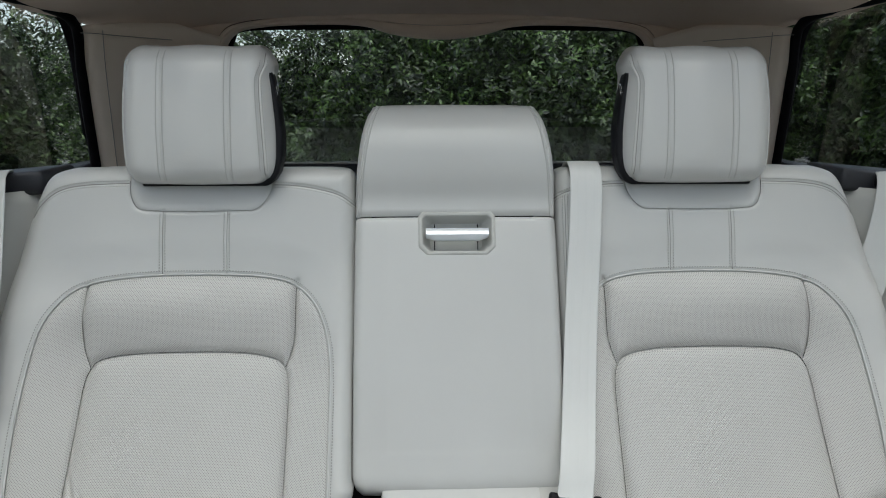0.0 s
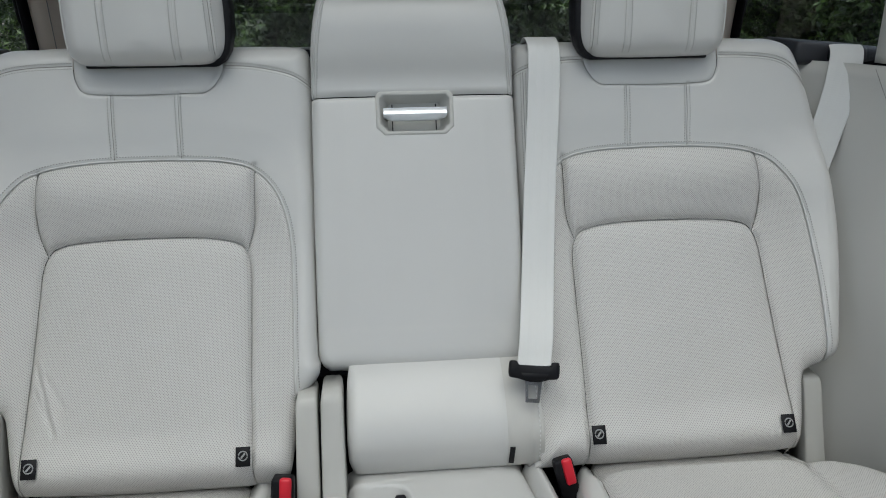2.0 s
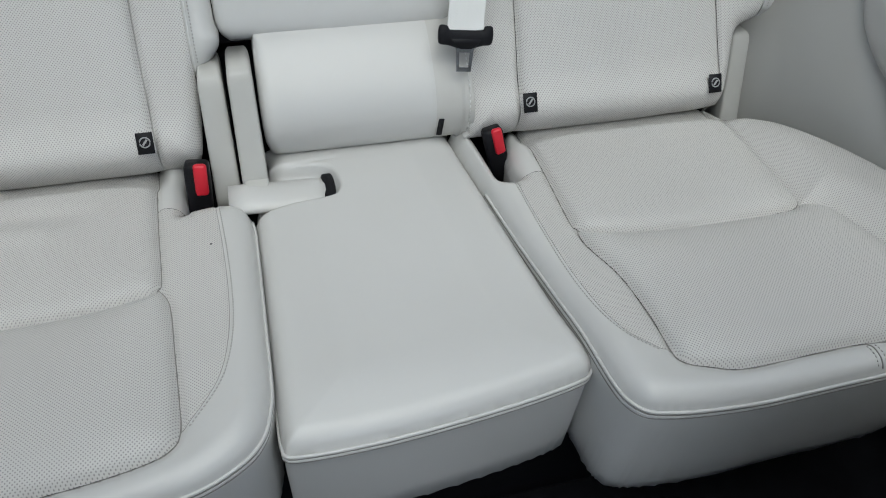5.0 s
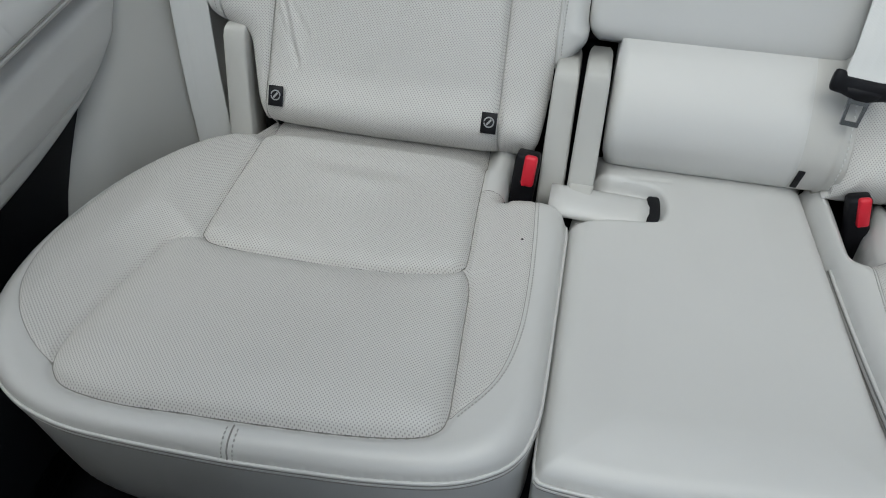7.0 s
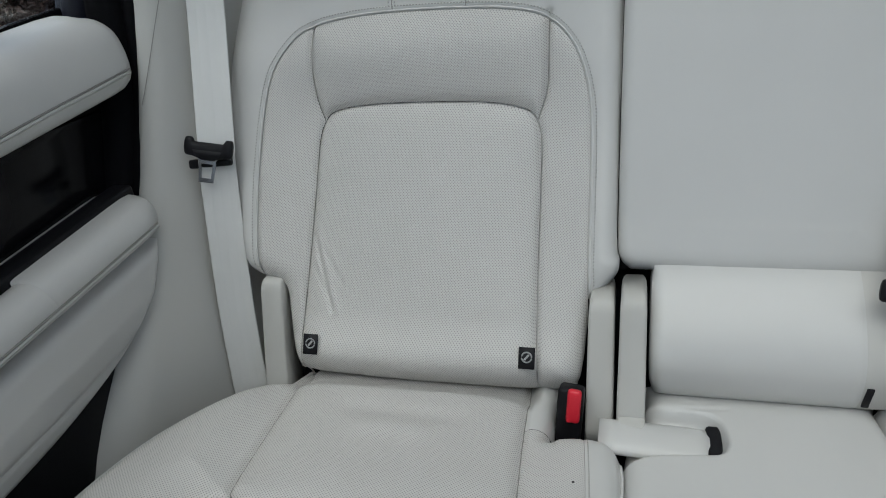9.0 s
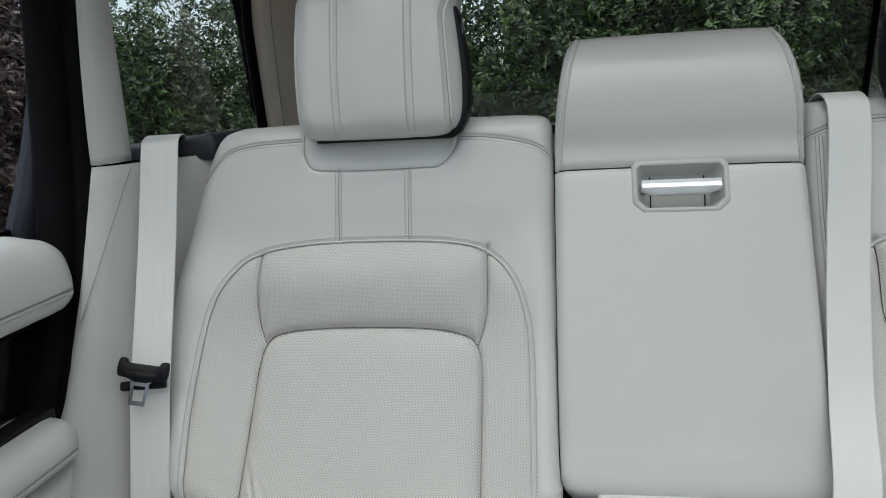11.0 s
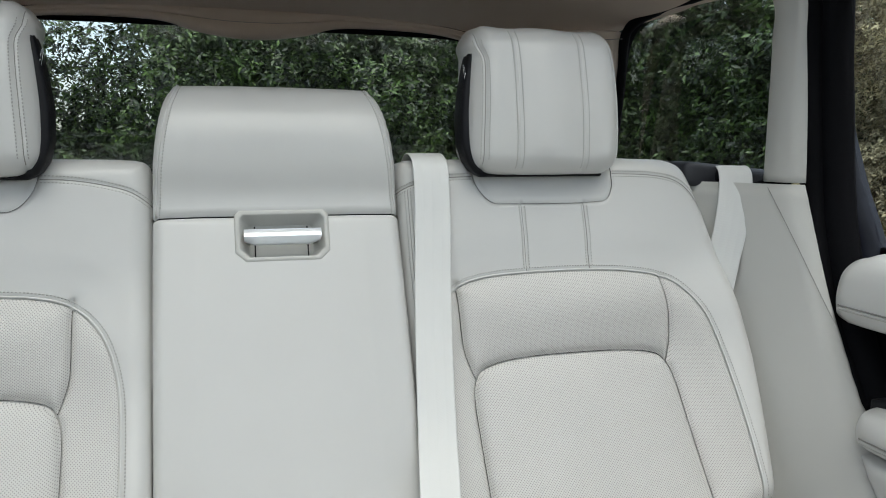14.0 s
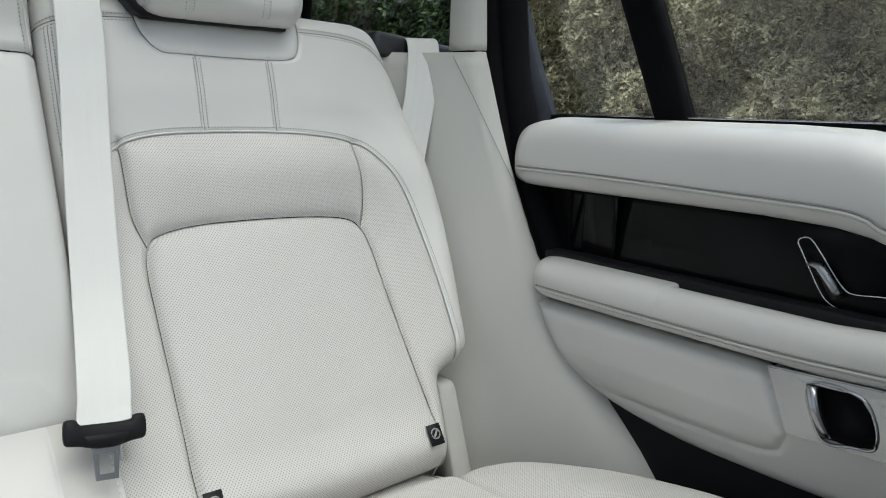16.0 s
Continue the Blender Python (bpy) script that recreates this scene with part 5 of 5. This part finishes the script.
# ---- rear doors ----
def door(sx, side):
    top = thing("door_" + side, "ivory and black car door with leather armrests and window", "car door", "rear doors")
    M = lambda pts: [Vector((sx * x, y, z)) for x, y, z in pts]

    def run(name, profile, ys, mat, label=""):
        """A moulding: a closed profile of x and z, run along y; ys: rows of y, scale, drop and push."""
        cx = sum(p[0] for p in profile) / len(profile)
        cz = sum(p[1] for p in profile) / len(profile)
        sec = [M([(cx + (x - cx) * k + push, y, cz + (z - cz) * k + drop) for x, z in profile]) for y, k, drop, push in ys]
        return loft(name, sec, mat, top, label=label)

    rise = 0.018 if sx < 0 else 0.0
    upper = spline([(0.835, 0.796), (0.800, 0.7995), (0.772, 0.794), (0.752, 0.778), (0.744, 0.752), (0.7435, 0.730), (0.748, 0.714), (0.760, 0.706), (0.785, 0.706), (0.835, 0.715)], 4, True)
    ys = [(1.082, 0.45, 0, 0.01), (1.080, 0.72, 0, 0.005), (1.072, 0.90, 0, 0.002), (1.055, 0.98, 0, 0), (1.03, 1, 0, 0), (0.90, 1, 0, 0), (0.70, 1, 0, 0), (0.62, 1, -0.003, 0), (0.585, 1.0, -0.009, 0), (0.56, 1.0, -0.018, 0), (0.48, 1.0, -0.04, 0), (0.40, 1, -0.06, 0), (0.30, 1, -0.07, 0)]
    ys = [(y, k, drop + rise, push) for y, k, drop, push in ys]
    run("upper_roll", upper, ys, LEATHER, "padded ivory leather sill roll")
    line = [(sx * 0.7425, y, z + rise) for y, z in ((1.062, 0.7325), (1.0, 0.732), (0.90, 0.7315), (0.722, 0.7275), (0.62, 0.7245), (0.588, 0.719), (0.565, 0.708), (0.48, 0.680))]
    # the dark cord above the ridge stands for the seam's shade
    cord("seam", spline(line, 6), 0.0011, SEAM_SHADE_JOINT, top)
    cord("seam_ridge", spline([(x + sx * 0.0006, y, z - 0.0034) for x, y, z in line], 6), 0.0020, LEATHER, top)
    cord("seam", spline([(x, y, z - 0.0062) for x, y, z in line], 6), 0.0006, PIPE, top)
    # piano black panel
    gl = [(1.06, 0.565), (1.068, 0.70), (0.95, 0.712), (0.60, 0.712), (0.40, 0.70), (0.40, 0.565)]
    slab("gloss_panel", gl, 0.012, GLOSS, top, lambda u, v, w: Vector((sx * (0.786 + 0.10 * (v - 0.64) + w), u, v)), 0.002, "piano black door panel")
    if sx > 0:
        part("panel_joint", box((sx * 0.782 - 0.002, 0.986, 0.60), (sx * 0.782 + 0.002, 0.989, 0.705), 0, 1), RUBBER, top, smooth=False)
        part("speaker_cover", box((sx * 0.779 - 0.003, 0.905, 0.618), (sx * 0.779 + 0.003, 0.962, 0.705), 0.004, 2), GLOSS, top)
    # release lever in its bright loop
    loop = spline([(0.661, 0.685), (0.665, 0.680), (0.660, 0.671), (0.650, 0.654), (0.638, 0.634), (0.626, 0.621), (0.606, 0.615), (0.570, 0.613), (0.520, 0.612), (0.512, 0.625), (0.520, 0.639), (0.573, 0.638), (0.601, 0.635), (0.613, 0.639), (0.627, 0.655), (0.640, 0.672), (0.652, 0.685)], 5, True)
    cord("bright_loop", [(sx * 0.7795, y, z) for y, z in np.vstack([loop, loop[:1]])], 0.0009, CHROME, top, "thin chrome surround")
    lever = []
    for y, z, w, lift in ((0.650, 0.6600, 0.0030, 0.000), (0.645, 0.6600, 0.0038, 0.003), (0.637, 0.6580, 0.0048, 0.005), (0.629, 0.6500, 0.0052, 0.006), (0.622, 0.6400, 0.0052, 0.005), (0.617, 0.6320, 0.0050, 0.003), (0.6155, 0.6300, 0.0035, 0.001)):
        lever.append(M([(0.776 - lift + dx, y + w * dy, z + w * dz) for dx, dy, dz in ((0.0, 0.8, -0.6), (-0.003, 0.45, -0.3), (-0.004, 0.0, 0.0), (-0.003, -0.6, 0.5), (0.0, -1.0, 0.8), (0.004, -0.8, 0.6), (0.004, 0.6, -0.5))]))
    loft("release_lever", lever, METAL, top, label="satin metal release lever")
    # lower armrest
    low = spline([(0.790, 0.6120), (0.760, 0.6145), (0.733, 0.6135), (0.716, 0.6060), (0.7085, 0.592), (0.7085, 0.577), (0.714, 0.565), (0.730, 0.560), (0.790, 0.562)], 4, True)
    ys = [(0.998, 0.40, 0, 0.012), (0.996, 0.70, 0, 0.006), (0.988, 0.90, 0, 0.002), (0.972, 0.98, 0, 0), (0.95, 1, 0, 0), (0.84, 1, 0, 0), (0.795, 1, 0, 0), (0.788, 1, 0, 0.0003), (0.784, 0.985, 0, 0.0025), (0.782, 0.94, 0, 0.006), (0.7815, 0.60, 0, 0.018)]
    run("armrest", low, ys, LEATHER, "padded ivory leather armrest")
    fore = spline([(0.772, 0.590), (0.758, 0.601), (0.746, 0.608), (0.732, 0.6120), (0.7165, 0.6055), (0.7088, 0.592), (0.7086, 0.577), (0.714, 0.565), (0.730, 0.560), (0.770, 0.562)], 4, True)
    run("armrest_front", fore, [(0.86, 0.985, 0, 0.0008), (0.83, 0.99, 0, 0.0005), (0.805, 1, 0, 0), (0.70, 1, 0, 0), (0.60, 1, 0.0, 0), (0.52, 1, 0.006, 0), (0.40, 1, 0.012, 0), (0.30, 1, 0.012, 0)], LEATHER, "ivory leather armrest front")
    part("tray", box((sx * 0.768 if sx > 0 else -0.79, 0.40, 0.570), (0.79 if sx > 0 else -0.768, 0.755, 0.587), 0.004, 2), GLOSS, top)
    part("tray_mark", box((sx * 0.7725 - 0.002, 0.612, 0.587), (sx * 0.7725 + 0.002, 0.643, 0.5885), 0.0005, 1), CHROME, top)
    line = [(sx * 0.7078, y, z) for y, z in ((0.978, 0.5775), (0.95, 0.577), (0.80, 0.5765), (0.65, 0.577), (0.56, 0.581), (0.45, 0.588))]
    # again a dark cord for the shade in the armrest seam
    cord("seam", spline(line, 6), 0.0011, SEAM_SHADE_JOINT, top)
    cord("seam_ridge", spline([(x + sx * 0.0008, y, z - 0.0034) for x, y, z in line], 6), 0.0020, LEATHER, top)
    cord("seam", spline([(x + sx * 0.0004, y, z - 0.0062) for x, y, z in line], 6), 0.0006, PIPE, top)
    # pocket panel below, with its cover
    body = spline([(0.995, 0.5525), (0.988, 0.542), (0.967, 0.51), (0.927, 0.468), (0.86, 0.440), (0.76, 0.425), (0.65, 0.424), (0.50, 0.43), (0.36, 0.44), (0.36, 0.50), (0.36, 0.5535), (0.50, 0.5535), (0.80, 0.5530)], 4, True)
    Y, Z = np.meshgrid(np.linspace(0.33, 1.02, 150), np.linspace(0.40, 0.58, 60))
    out = signed(Y, Z, body)
    coverline = np.array([(0.985, 0.5575), (0.975, 0.53), (0.945, 0.492), (0.90, 0.466), (0.85, 0.4575), (0.75, 0.4565), (0.655, 0.4605), (0.635, 0.468), (0.6245, 0.489), (0.640, 0.525), (0.6585, 0.559)])
    cf = signed(Y, Z, coverline)
    h = -rolled(out, 0.018) + 0.004 * smoothstep(-0.002, 0.012, cf) - 0.003 * np.exp(-((dist(Y, Z, coverline[3:]) / 0.0025) ** 2)) - 0.35 * np.maximum(0.50 - Z, 0) ** 1.2
    P = np.stack([sx * (0.718 - h), Y, Z], -1)
    kw = dict(outer=out, rings=[((sx * 0.012, 0, 0), 0.0), ((sx * 0.06, 0, 0), 0.004)], centre=(sx * 0.72, 0.65, 0.5), flip=sx > 0)
    hole = [(0.6060, 0.5530), (0.5890, 0.5030), (0.560, 0.5045), (0.540, 0.510), (0.543, 0.535), (0.560, 0.5555)]
    wide = [(0.580 + (u - 0.580) * 1.06, 0.530 + (v - 0.530) * 1.06) for u, v in hole]
    sheet_part("pocket_cover", P, np.minimum(out, cf), LEATHER, top, label="ivory leather pocket cover", **kw)
    sheet_part("lower_panel", P, np.minimum(np.minimum(out, -cf), -signed(Y, Z, wide)), LEATHER, top, **kw)
    # pull handle plate of satin metal with a dark cup
    to = lambda u, v, w: Vector((sx * (0.7125 + w), u, v))
    plate = [(0.6510, 0.5590), (0.6240, 0.4940), (0.540, 0.4985), (0.465, 0.505), (0.465, 0.568), (0.540, 0.5665)]
    bm = bmesh.new()
    deep = [(0.578 + (u - 0.578) * 0.90, 0.530 + (v - 0.530) * 0.90) for u, v in hole]
    rows = [[bm.verts.new(to(u, v, w)) for u, v in line] for line, w in ((plate, 0.006), (plate, 0.0), (hole, -0.001), (hole, 0.004))]
    for a, b in zip(rows, rows[1:]):
        for i in range(6):
            bm.faces.new([a[i], a[(i + 1) % 6], b[(i + 1) % 6], b[i]])
    bmesh.ops.bevel(bm, geom=list(bm.edges), offset=0.0012, segments=2, affect="EDGES")
    part("handle_plate", bm, METAL, top, "satin metal pull handle plate", smooth=False)
    bm = bmesh.new()
    rows = [[bm.verts.new(to(u, v, w)) for u, v in line] for line, w in ((hole, 0.003), (hole, 0.010), (deep, 0.030))]
    for a, b in zip(rows, rows[1:]):
        for i in range(6):
            bm.faces.new([a[i], a[(i + 1) % 6], b[(i + 1) % 6], b[i]])
    bm.faces.new(rows[-1])
    part("handle_cup", bm, BLACK, top, "dark recess behind the pull bar")
    rim = spline(hole, 6, True)
    cord("cup_rim", [(sx * 0.7108, u, v) for u, v in np.vstack([rim, rim[:1]])], 0.0015, METAL, top, "rounded bright rim of the pull recess")
    grip = [M([(0.7105 - 0.008 * math.sin(math.pi * k) + dx, 0.603 - 0.019 * k + dy, 0.553 - 0.046 * k) for dx, dy in ((-0.003, -0.006), (-0.005, -0.002), (-0.004, 0.003), (0.001, 0.006), (0.006, 0.003), (0.006, -0.005))]) for k in np.linspace(0, 1, 8)]
    loft("pull_bar", grip, METAL, top, label="polished metal pull bar")
    # black lower door card
    card = [(1.00, 0.62), (1.00, 0.50), (0.90, 0.40), (0.83, 0.30), (0.76, 0.16), (0.70, 0.05), (0.30, 0.05), (0.30, 0.62)]
    slab("door_card", card, 0.03, BLACK, top, lambda u, v, w: Vector((sx * (0.745 + w), u, v)), 0.004, "black plastic lower door card")
    part("map_pocket", box((sx * 0.735 if sx > 0 else -0.75, 0.34, 0.10), (0.75 if sx > 0 else -0.735, 0.76, 0.32), 0.012, 3), NAVY, top)
    # window frame, divider and panes
    fx = lambda z: 0.842 - 0.20 * max(z - 0.80, 0)
    frame_in = spline([(1.084, 0.785), (1.098, 0.84), (1.114, 0.893), (1.130, 0.977), (1.135, 1.05), (1.125, 1.13), (1.09, 1.165), (1.0, 1.175), (0.7, 1.18), (0.3, 1.175)], 5)
    frame_out = spline([(1.150, 0.760), (1.158, 0.84), (1.168, 0.893), (1.182, 0.977), (1.187, 1.06), (1.178, 1.16), (1.14, 1.20), (1.0, 1.215), (0.7, 1.22), (0.3, 1.215)], 5)
    rows = []
    for k, dx in ((0, 0.012), (0, -0.004), (0.08, -0.010), (0.5, -0.030), (0.9, -0.036), (1, -0.030), (1, 0.02)):
        rows.append([(sx * (fx(a[1]) + dx), a[0] + k * (b[0] - a[0]), a[1] + k * (b[1] - a[1])) for a, b in zip(frame_in, frame_out)])
    nx = len(rows[0])
    fr = mesh_ob("window_frame", [p for row in rows for p in row], [[j * nx + i, j * nx + i + 1, (j + 1) * nx + i + 1, (j + 1) * nx + i] for j in range(len(rows) - 1) for i in range(nx - 1)], FRAME, top, True, "blue-black window frame")
    bar = []
    for z in (0.785, 0.80, 0.90, 1.00, 1.10, 1.18):
        y0, y1 = 0.841 + 0.288 * (z - 0.801), 0.897 + 0.30 * (z - 0.801)
        x = fx(z)
        bar.append(M([(x - 0.012, y0 + 0.003, z), (x - 0.014, y0 + 0.012, z), (x - 0.014, y1 - 0.012, z), (x - 0.012, y1 - 0.003, z), (x + 0.006, y1, z), (x + 0.006, y0, z)]))
    loft("window_divider", bar, RUBBER, top, label="black window divider bar")
    pane = [(1.10, 0.785), (1.16, 0.98), (1.16, 1.19), (0.30, 1.19), (0.30, 0.785)]
    g = slab("pane", pane, 0.004, GLASS, top, lambda u, v, w: Vector((sx * (fx(v) + w), u, v)), 0, smooth=False)
    g.visible_shadow = False
    part("sill_rubber", box((sx * 0.836 - 0.005, 0.30, 0.794 + rise), (sx * 0.836 + 0.005, 1.085, 0.8065 + rise), 0.003, 2), RUBBER, top)
    cord("bright_sill_line", [(sx * 0.8305, y, 0.8068 + rise) for y in (0.30, 0.6, 0.9, 1.07)], 0.0012, METAL, top)
    part("outer_skin", box((sx * 0.80 if sx > 0 else -0.86, 0.28, 0.0), (0.86 if sx > 0 else -0.80, 1.09, 0.785), 0.01, 1), BLACK, top)
    # rubber seal round the opening
    seal = spline([(0.739, 1.146, 1.16), (0.746, 1.146, 1.06), (0.752, 1.143, 0.971), (0.756, 1.138, 0.893), (0.755, 1.124, 0.823), (0.754, 1.085, 0.701), (0.754, 1.03, 0.60), (0.754, 0.985, 0.50), (0.758, 0.90, 0.42), (0.762, 0.82, 0.33), (0.768, 0.76, 0.22)], 6)
    v, f = tube([(sx * x, y, z) for x, y, z in seal], 0.016, 10, False, 1.0)
    ob = mesh_ob("door_seal_" + side, v, f, RUBBER)
    tagged(ob, "black rubber seal round the door opening", "door seal", "", "structure")
    v, f = tube([(sx * (x + 0.030), y - 0.012, z) for x, y, z in seal], 0.026, 10, False, 1.0)
    ob = mesh_ob("trim_door_edge_" + side, v, f, RUBBER)
    tagged(ob, "black door edge behind the seal", "trim", "", "structure")


door(-1, "left")
door(1, "right")


fire = part("wall_front", box((-0.84, -1.66, -0.1), (0.84, -1.60, 0.62), 0.01, 1), BLACK)
tagged(fire, "dark front bulkhead", "wall", "", "structure")
dash = part("wall_dashboard", box((-0.80, -1.60, 0.30), (0.80, -0.95, 0.72), 0.06, 3), NAVY)
tagged(dash, "plain dark dashboard closing the front", "wall", "", "structure")


# ---- front seats: the corner of one shows beside the camera, both shade the rear bench ----
def front_seat(sx, label):
    top = thing("front_seat", label, "car seat", "front seats")
    sec = []
    for z, y0, y1, xa, xb in ((0.20, 0.15, 0.27, 0.70, 0.235), (0.45, 0.16, 0.295, 0.71, 0.222), (0.65, 0.16, 0.291, 0.71, 0.211), (0.80, 0.16, 0.288, 0.69, 0.2035), (0.87, 0.17, 0.284, 0.67, 0.2025), (0.905, 0.18, 0.279, 0.65, 0.2065), (0.925, 0.19, 0.272, 0.62, 0.214), (0.938, 0.20, 0.255, 0.59, 0.235), (0.943, 0.205, 0.240, 0.55, 0.27)):
        r = 0.014
        ring = []
        for cx, cy, a0 in ((xa - r, y1 - r, 0), (xb + r, y1 - r, 90), (xb + r, y0 + r, 180), (xa - r, y0 + r, 270)):
            ring += [Vector((sx * (cx + r * math.cos(radians(a0 + k))), cy + r * math.sin(radians(a0 + k)), z)) for k in (0, 22, 45, 67, 90)]
        sec.append(ring)
    loft("backrest", sec, LEATHER, top, label="ivory leather backrest")
    part("seat", box((-0.70 if sx < 0 else 0.23, -0.35, 0.20), (-0.23 if sx < 0 else 0.70, 0.18, 0.34), 0.03, 3), LEATHER, top, "ivory leather seat cushion")
    part("base", box((-0.66 if sx < 0 else 0.27, -0.30, 0.0), (-0.27 if sx < 0 else 0.66, 0.18, 0.21), 0.02, 2), BLACK, top)


front_seat(-1, "ivory leather front seat back seen from behind")
# never in view: added to keep frontal light off the rear bench
front_seat(1, "unseen ivory leather front seat, added to shade the rear bench")


# ---- outside: ground and hedges ----
# unseen ground, kept pale as a reflector for the cabin
g = part("ground", box((-60, -60, -0.52), (60, 60, -0.50), 0, 1), EARTH, smooth=False)
tagged(g, "unseen ground, made pale to bounce daylight into the car", "ground", "", "structure")


def leaf_cloud(name, label, count, place, size, mat, seed, droop=0.5, face=(0, -1, 0), curl=0.25, per=12, wide=0.19):
    """A hedge of single leaves along short shoots; each is a folded, pointed blade."""
    rng = np.random.default_rng(seed)
    root = place(rng, count // per)
    out = np.array(face, float)
    unit = lambda a: a / np.linalg.norm(a, axis=1)[:, None]
    way = unit(rng.normal(size=root.shape) * 0.75 + out * 0.55 + np.array([0, 0, 0.75]))
    side0 = unit(np.cross(way, rng.normal(size=root.shape)))
    side1 = np.cross(way, side0)
    n = len(root) * per
    step = np.tile(np.arange(per), len(root)) + rng.uniform(-0.3, 0.3, n)
    way, side0, side1, root = (np.repeat(a, per, 0) for a in (way, side0, side1, root))
    turn = step * 2.4 + rng.normal(size=n) * 0.4
    radial = np.cos(turn)[:, None] * side0 + np.sin(turn)[:, None] * side1
    c = root + way * (step * size * 0.22)[:, None]
    d = unit(radial * 0.9 + way * 0.45 + np.array([0, 0, -droop * 0.5]) + rng.normal(size=(n, 3)) * 0.25)
    nn = way * 0.8 + out * 0.5 + rng.normal(size=(n, 3)) * 0.35
    side = unit(np.cross(d, nn))
    nn = np.cross(side, d)
    s = size * rng.uniform(0.6, 1.25, n)[:, None]
    w = wide
    pts = [c, c + s * (0.45 * d + w * side + curl * 0.3 * nn), c + s * (1.0 * d - curl * 0.3 * nn), c + s * (0.45 * d - w * side + curl * 0.3 * nn), c + s * (0.5 * d)]
    V = np.stack(pts, 1).reshape(-1, 3)
    base = (np.arange(n) * 5)[:, None, None]
    F = (base + np.array([[[0, 1, 4], [1, 2, 4], [2, 3, 4], [3, 0, 4]]])).reshape(-1, 3)
    me = bpy.data.meshes.new(name)
    me.vertices.add(len(V))
    me.vertices.foreach_set("co", V.ravel())
    me.loops.add(F.size)
    me.loops.foreach_set("vertex_index", F.ravel())
    me.polygons.add(len(F))
    me.polygons.foreach_set("loop_start", np.arange(len(F)) * 3)
    me.update(calc_edges=True)
    me.validate()
    me.materials.append(mat)
    ob = new(name, me)
    return tagged(ob, label, "hedge", "", "stuff")


def hedge_place(axis, near, deep, lo, hi, z0, z1, gap=0.0, fade=9.0, open_from=-99.0):
    def place(rng, n):
        a = rng.uniform(lo, hi, n)
        z = z0 + (z1 - z0) * rng.uniform(0, 1, n) ** 0.9
        lump = 0.20 * np.sin(a * 2.3 + 1.0) * np.cos(z * 3.1) + 0.16 * np.sin(a * 6.1) * np.sin(z * 5.3 + 2) + 0.10 * np.sin(a * 13.7 + 2 * z) * np.sin(z * 11.3 + a)
        depth = near + lump + deep * rng.uniform(0, 1, n) ** 1.6
        keep = rng.uniform(0, 1, n) > gap * np.clip((z - fade) / 0.6, 0, 1)
        keep &= (a > open_from) | (z < 1.2) | (rng.uniform(0, 1, n) > 0.66 * np.clip((z - 1.2) / 0.25, 0, 1))
        p = np.stack([a, depth, z], 1) if axis == "y" else np.stack([np.sign(near) * (np.abs(near) + np.abs(depth - near)), a, z], 1)
        return p[keep]
    return place


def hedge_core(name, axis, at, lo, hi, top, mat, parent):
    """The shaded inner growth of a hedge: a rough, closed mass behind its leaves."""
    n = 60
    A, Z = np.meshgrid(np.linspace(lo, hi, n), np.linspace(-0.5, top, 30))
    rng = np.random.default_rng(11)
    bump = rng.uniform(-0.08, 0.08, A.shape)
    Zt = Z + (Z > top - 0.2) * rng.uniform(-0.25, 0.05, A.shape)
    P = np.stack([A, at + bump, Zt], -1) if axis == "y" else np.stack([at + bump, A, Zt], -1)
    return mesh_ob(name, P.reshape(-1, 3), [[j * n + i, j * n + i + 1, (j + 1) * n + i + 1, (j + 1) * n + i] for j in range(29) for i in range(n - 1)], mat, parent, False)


h1 = leaf_cloud("hedge_rear", "dense dark green laurel hedge behind the car", 210000, hedge_place("y", 3.9, 0.8, -2.9, 2.9, 0.5, 1.9, 0.05, 1.5, -0.55), 0.034, LAUREL, 3)
h2 = leaf_cloud("hedge_left", "dense dark green laurel hedge beside the car", 70000, hedge_place("x", -2.1, 0.7, 3.1, 5.2, 0.5, 1.8, 0.97, 0.82), 0.040, LAUREL, 4, face=(1, 0, 0))
h3 = leaf_cloud("hedge_right", "green laurel hedge beside the car's rear quarter", 90000, hedge_place("x", 2.2, 0.7, 2.6, 4.6, 0.5, 1.9, 0.55, 1.4), 0.042, LAUREL, 5, face=(-1, 0, 0))
h4 = leaf_cloud("hedge_dry", "brownish dry hedge with small leaves beside the door", 230000, hedge_place("x", 1.9, 0.5, 0.2, 2.55, 0.5, 1.53, 0.2, 1.4), 0.019, DRYLEAF, 6, droop=0.0, face=(-1, 0, 0.2), per=7)
h5 = leaf_cloud("hedge_bronze", "dark purplish brown hedge beside the door", 70000, hedge_place("x", -1.9, 0.5, 0.3, 3.0, 0.4, 1.35, 0.3, 1.1), 0.034, BRONZE, 8, droop=0.0, face=(1, 0, 0.2), per=8)
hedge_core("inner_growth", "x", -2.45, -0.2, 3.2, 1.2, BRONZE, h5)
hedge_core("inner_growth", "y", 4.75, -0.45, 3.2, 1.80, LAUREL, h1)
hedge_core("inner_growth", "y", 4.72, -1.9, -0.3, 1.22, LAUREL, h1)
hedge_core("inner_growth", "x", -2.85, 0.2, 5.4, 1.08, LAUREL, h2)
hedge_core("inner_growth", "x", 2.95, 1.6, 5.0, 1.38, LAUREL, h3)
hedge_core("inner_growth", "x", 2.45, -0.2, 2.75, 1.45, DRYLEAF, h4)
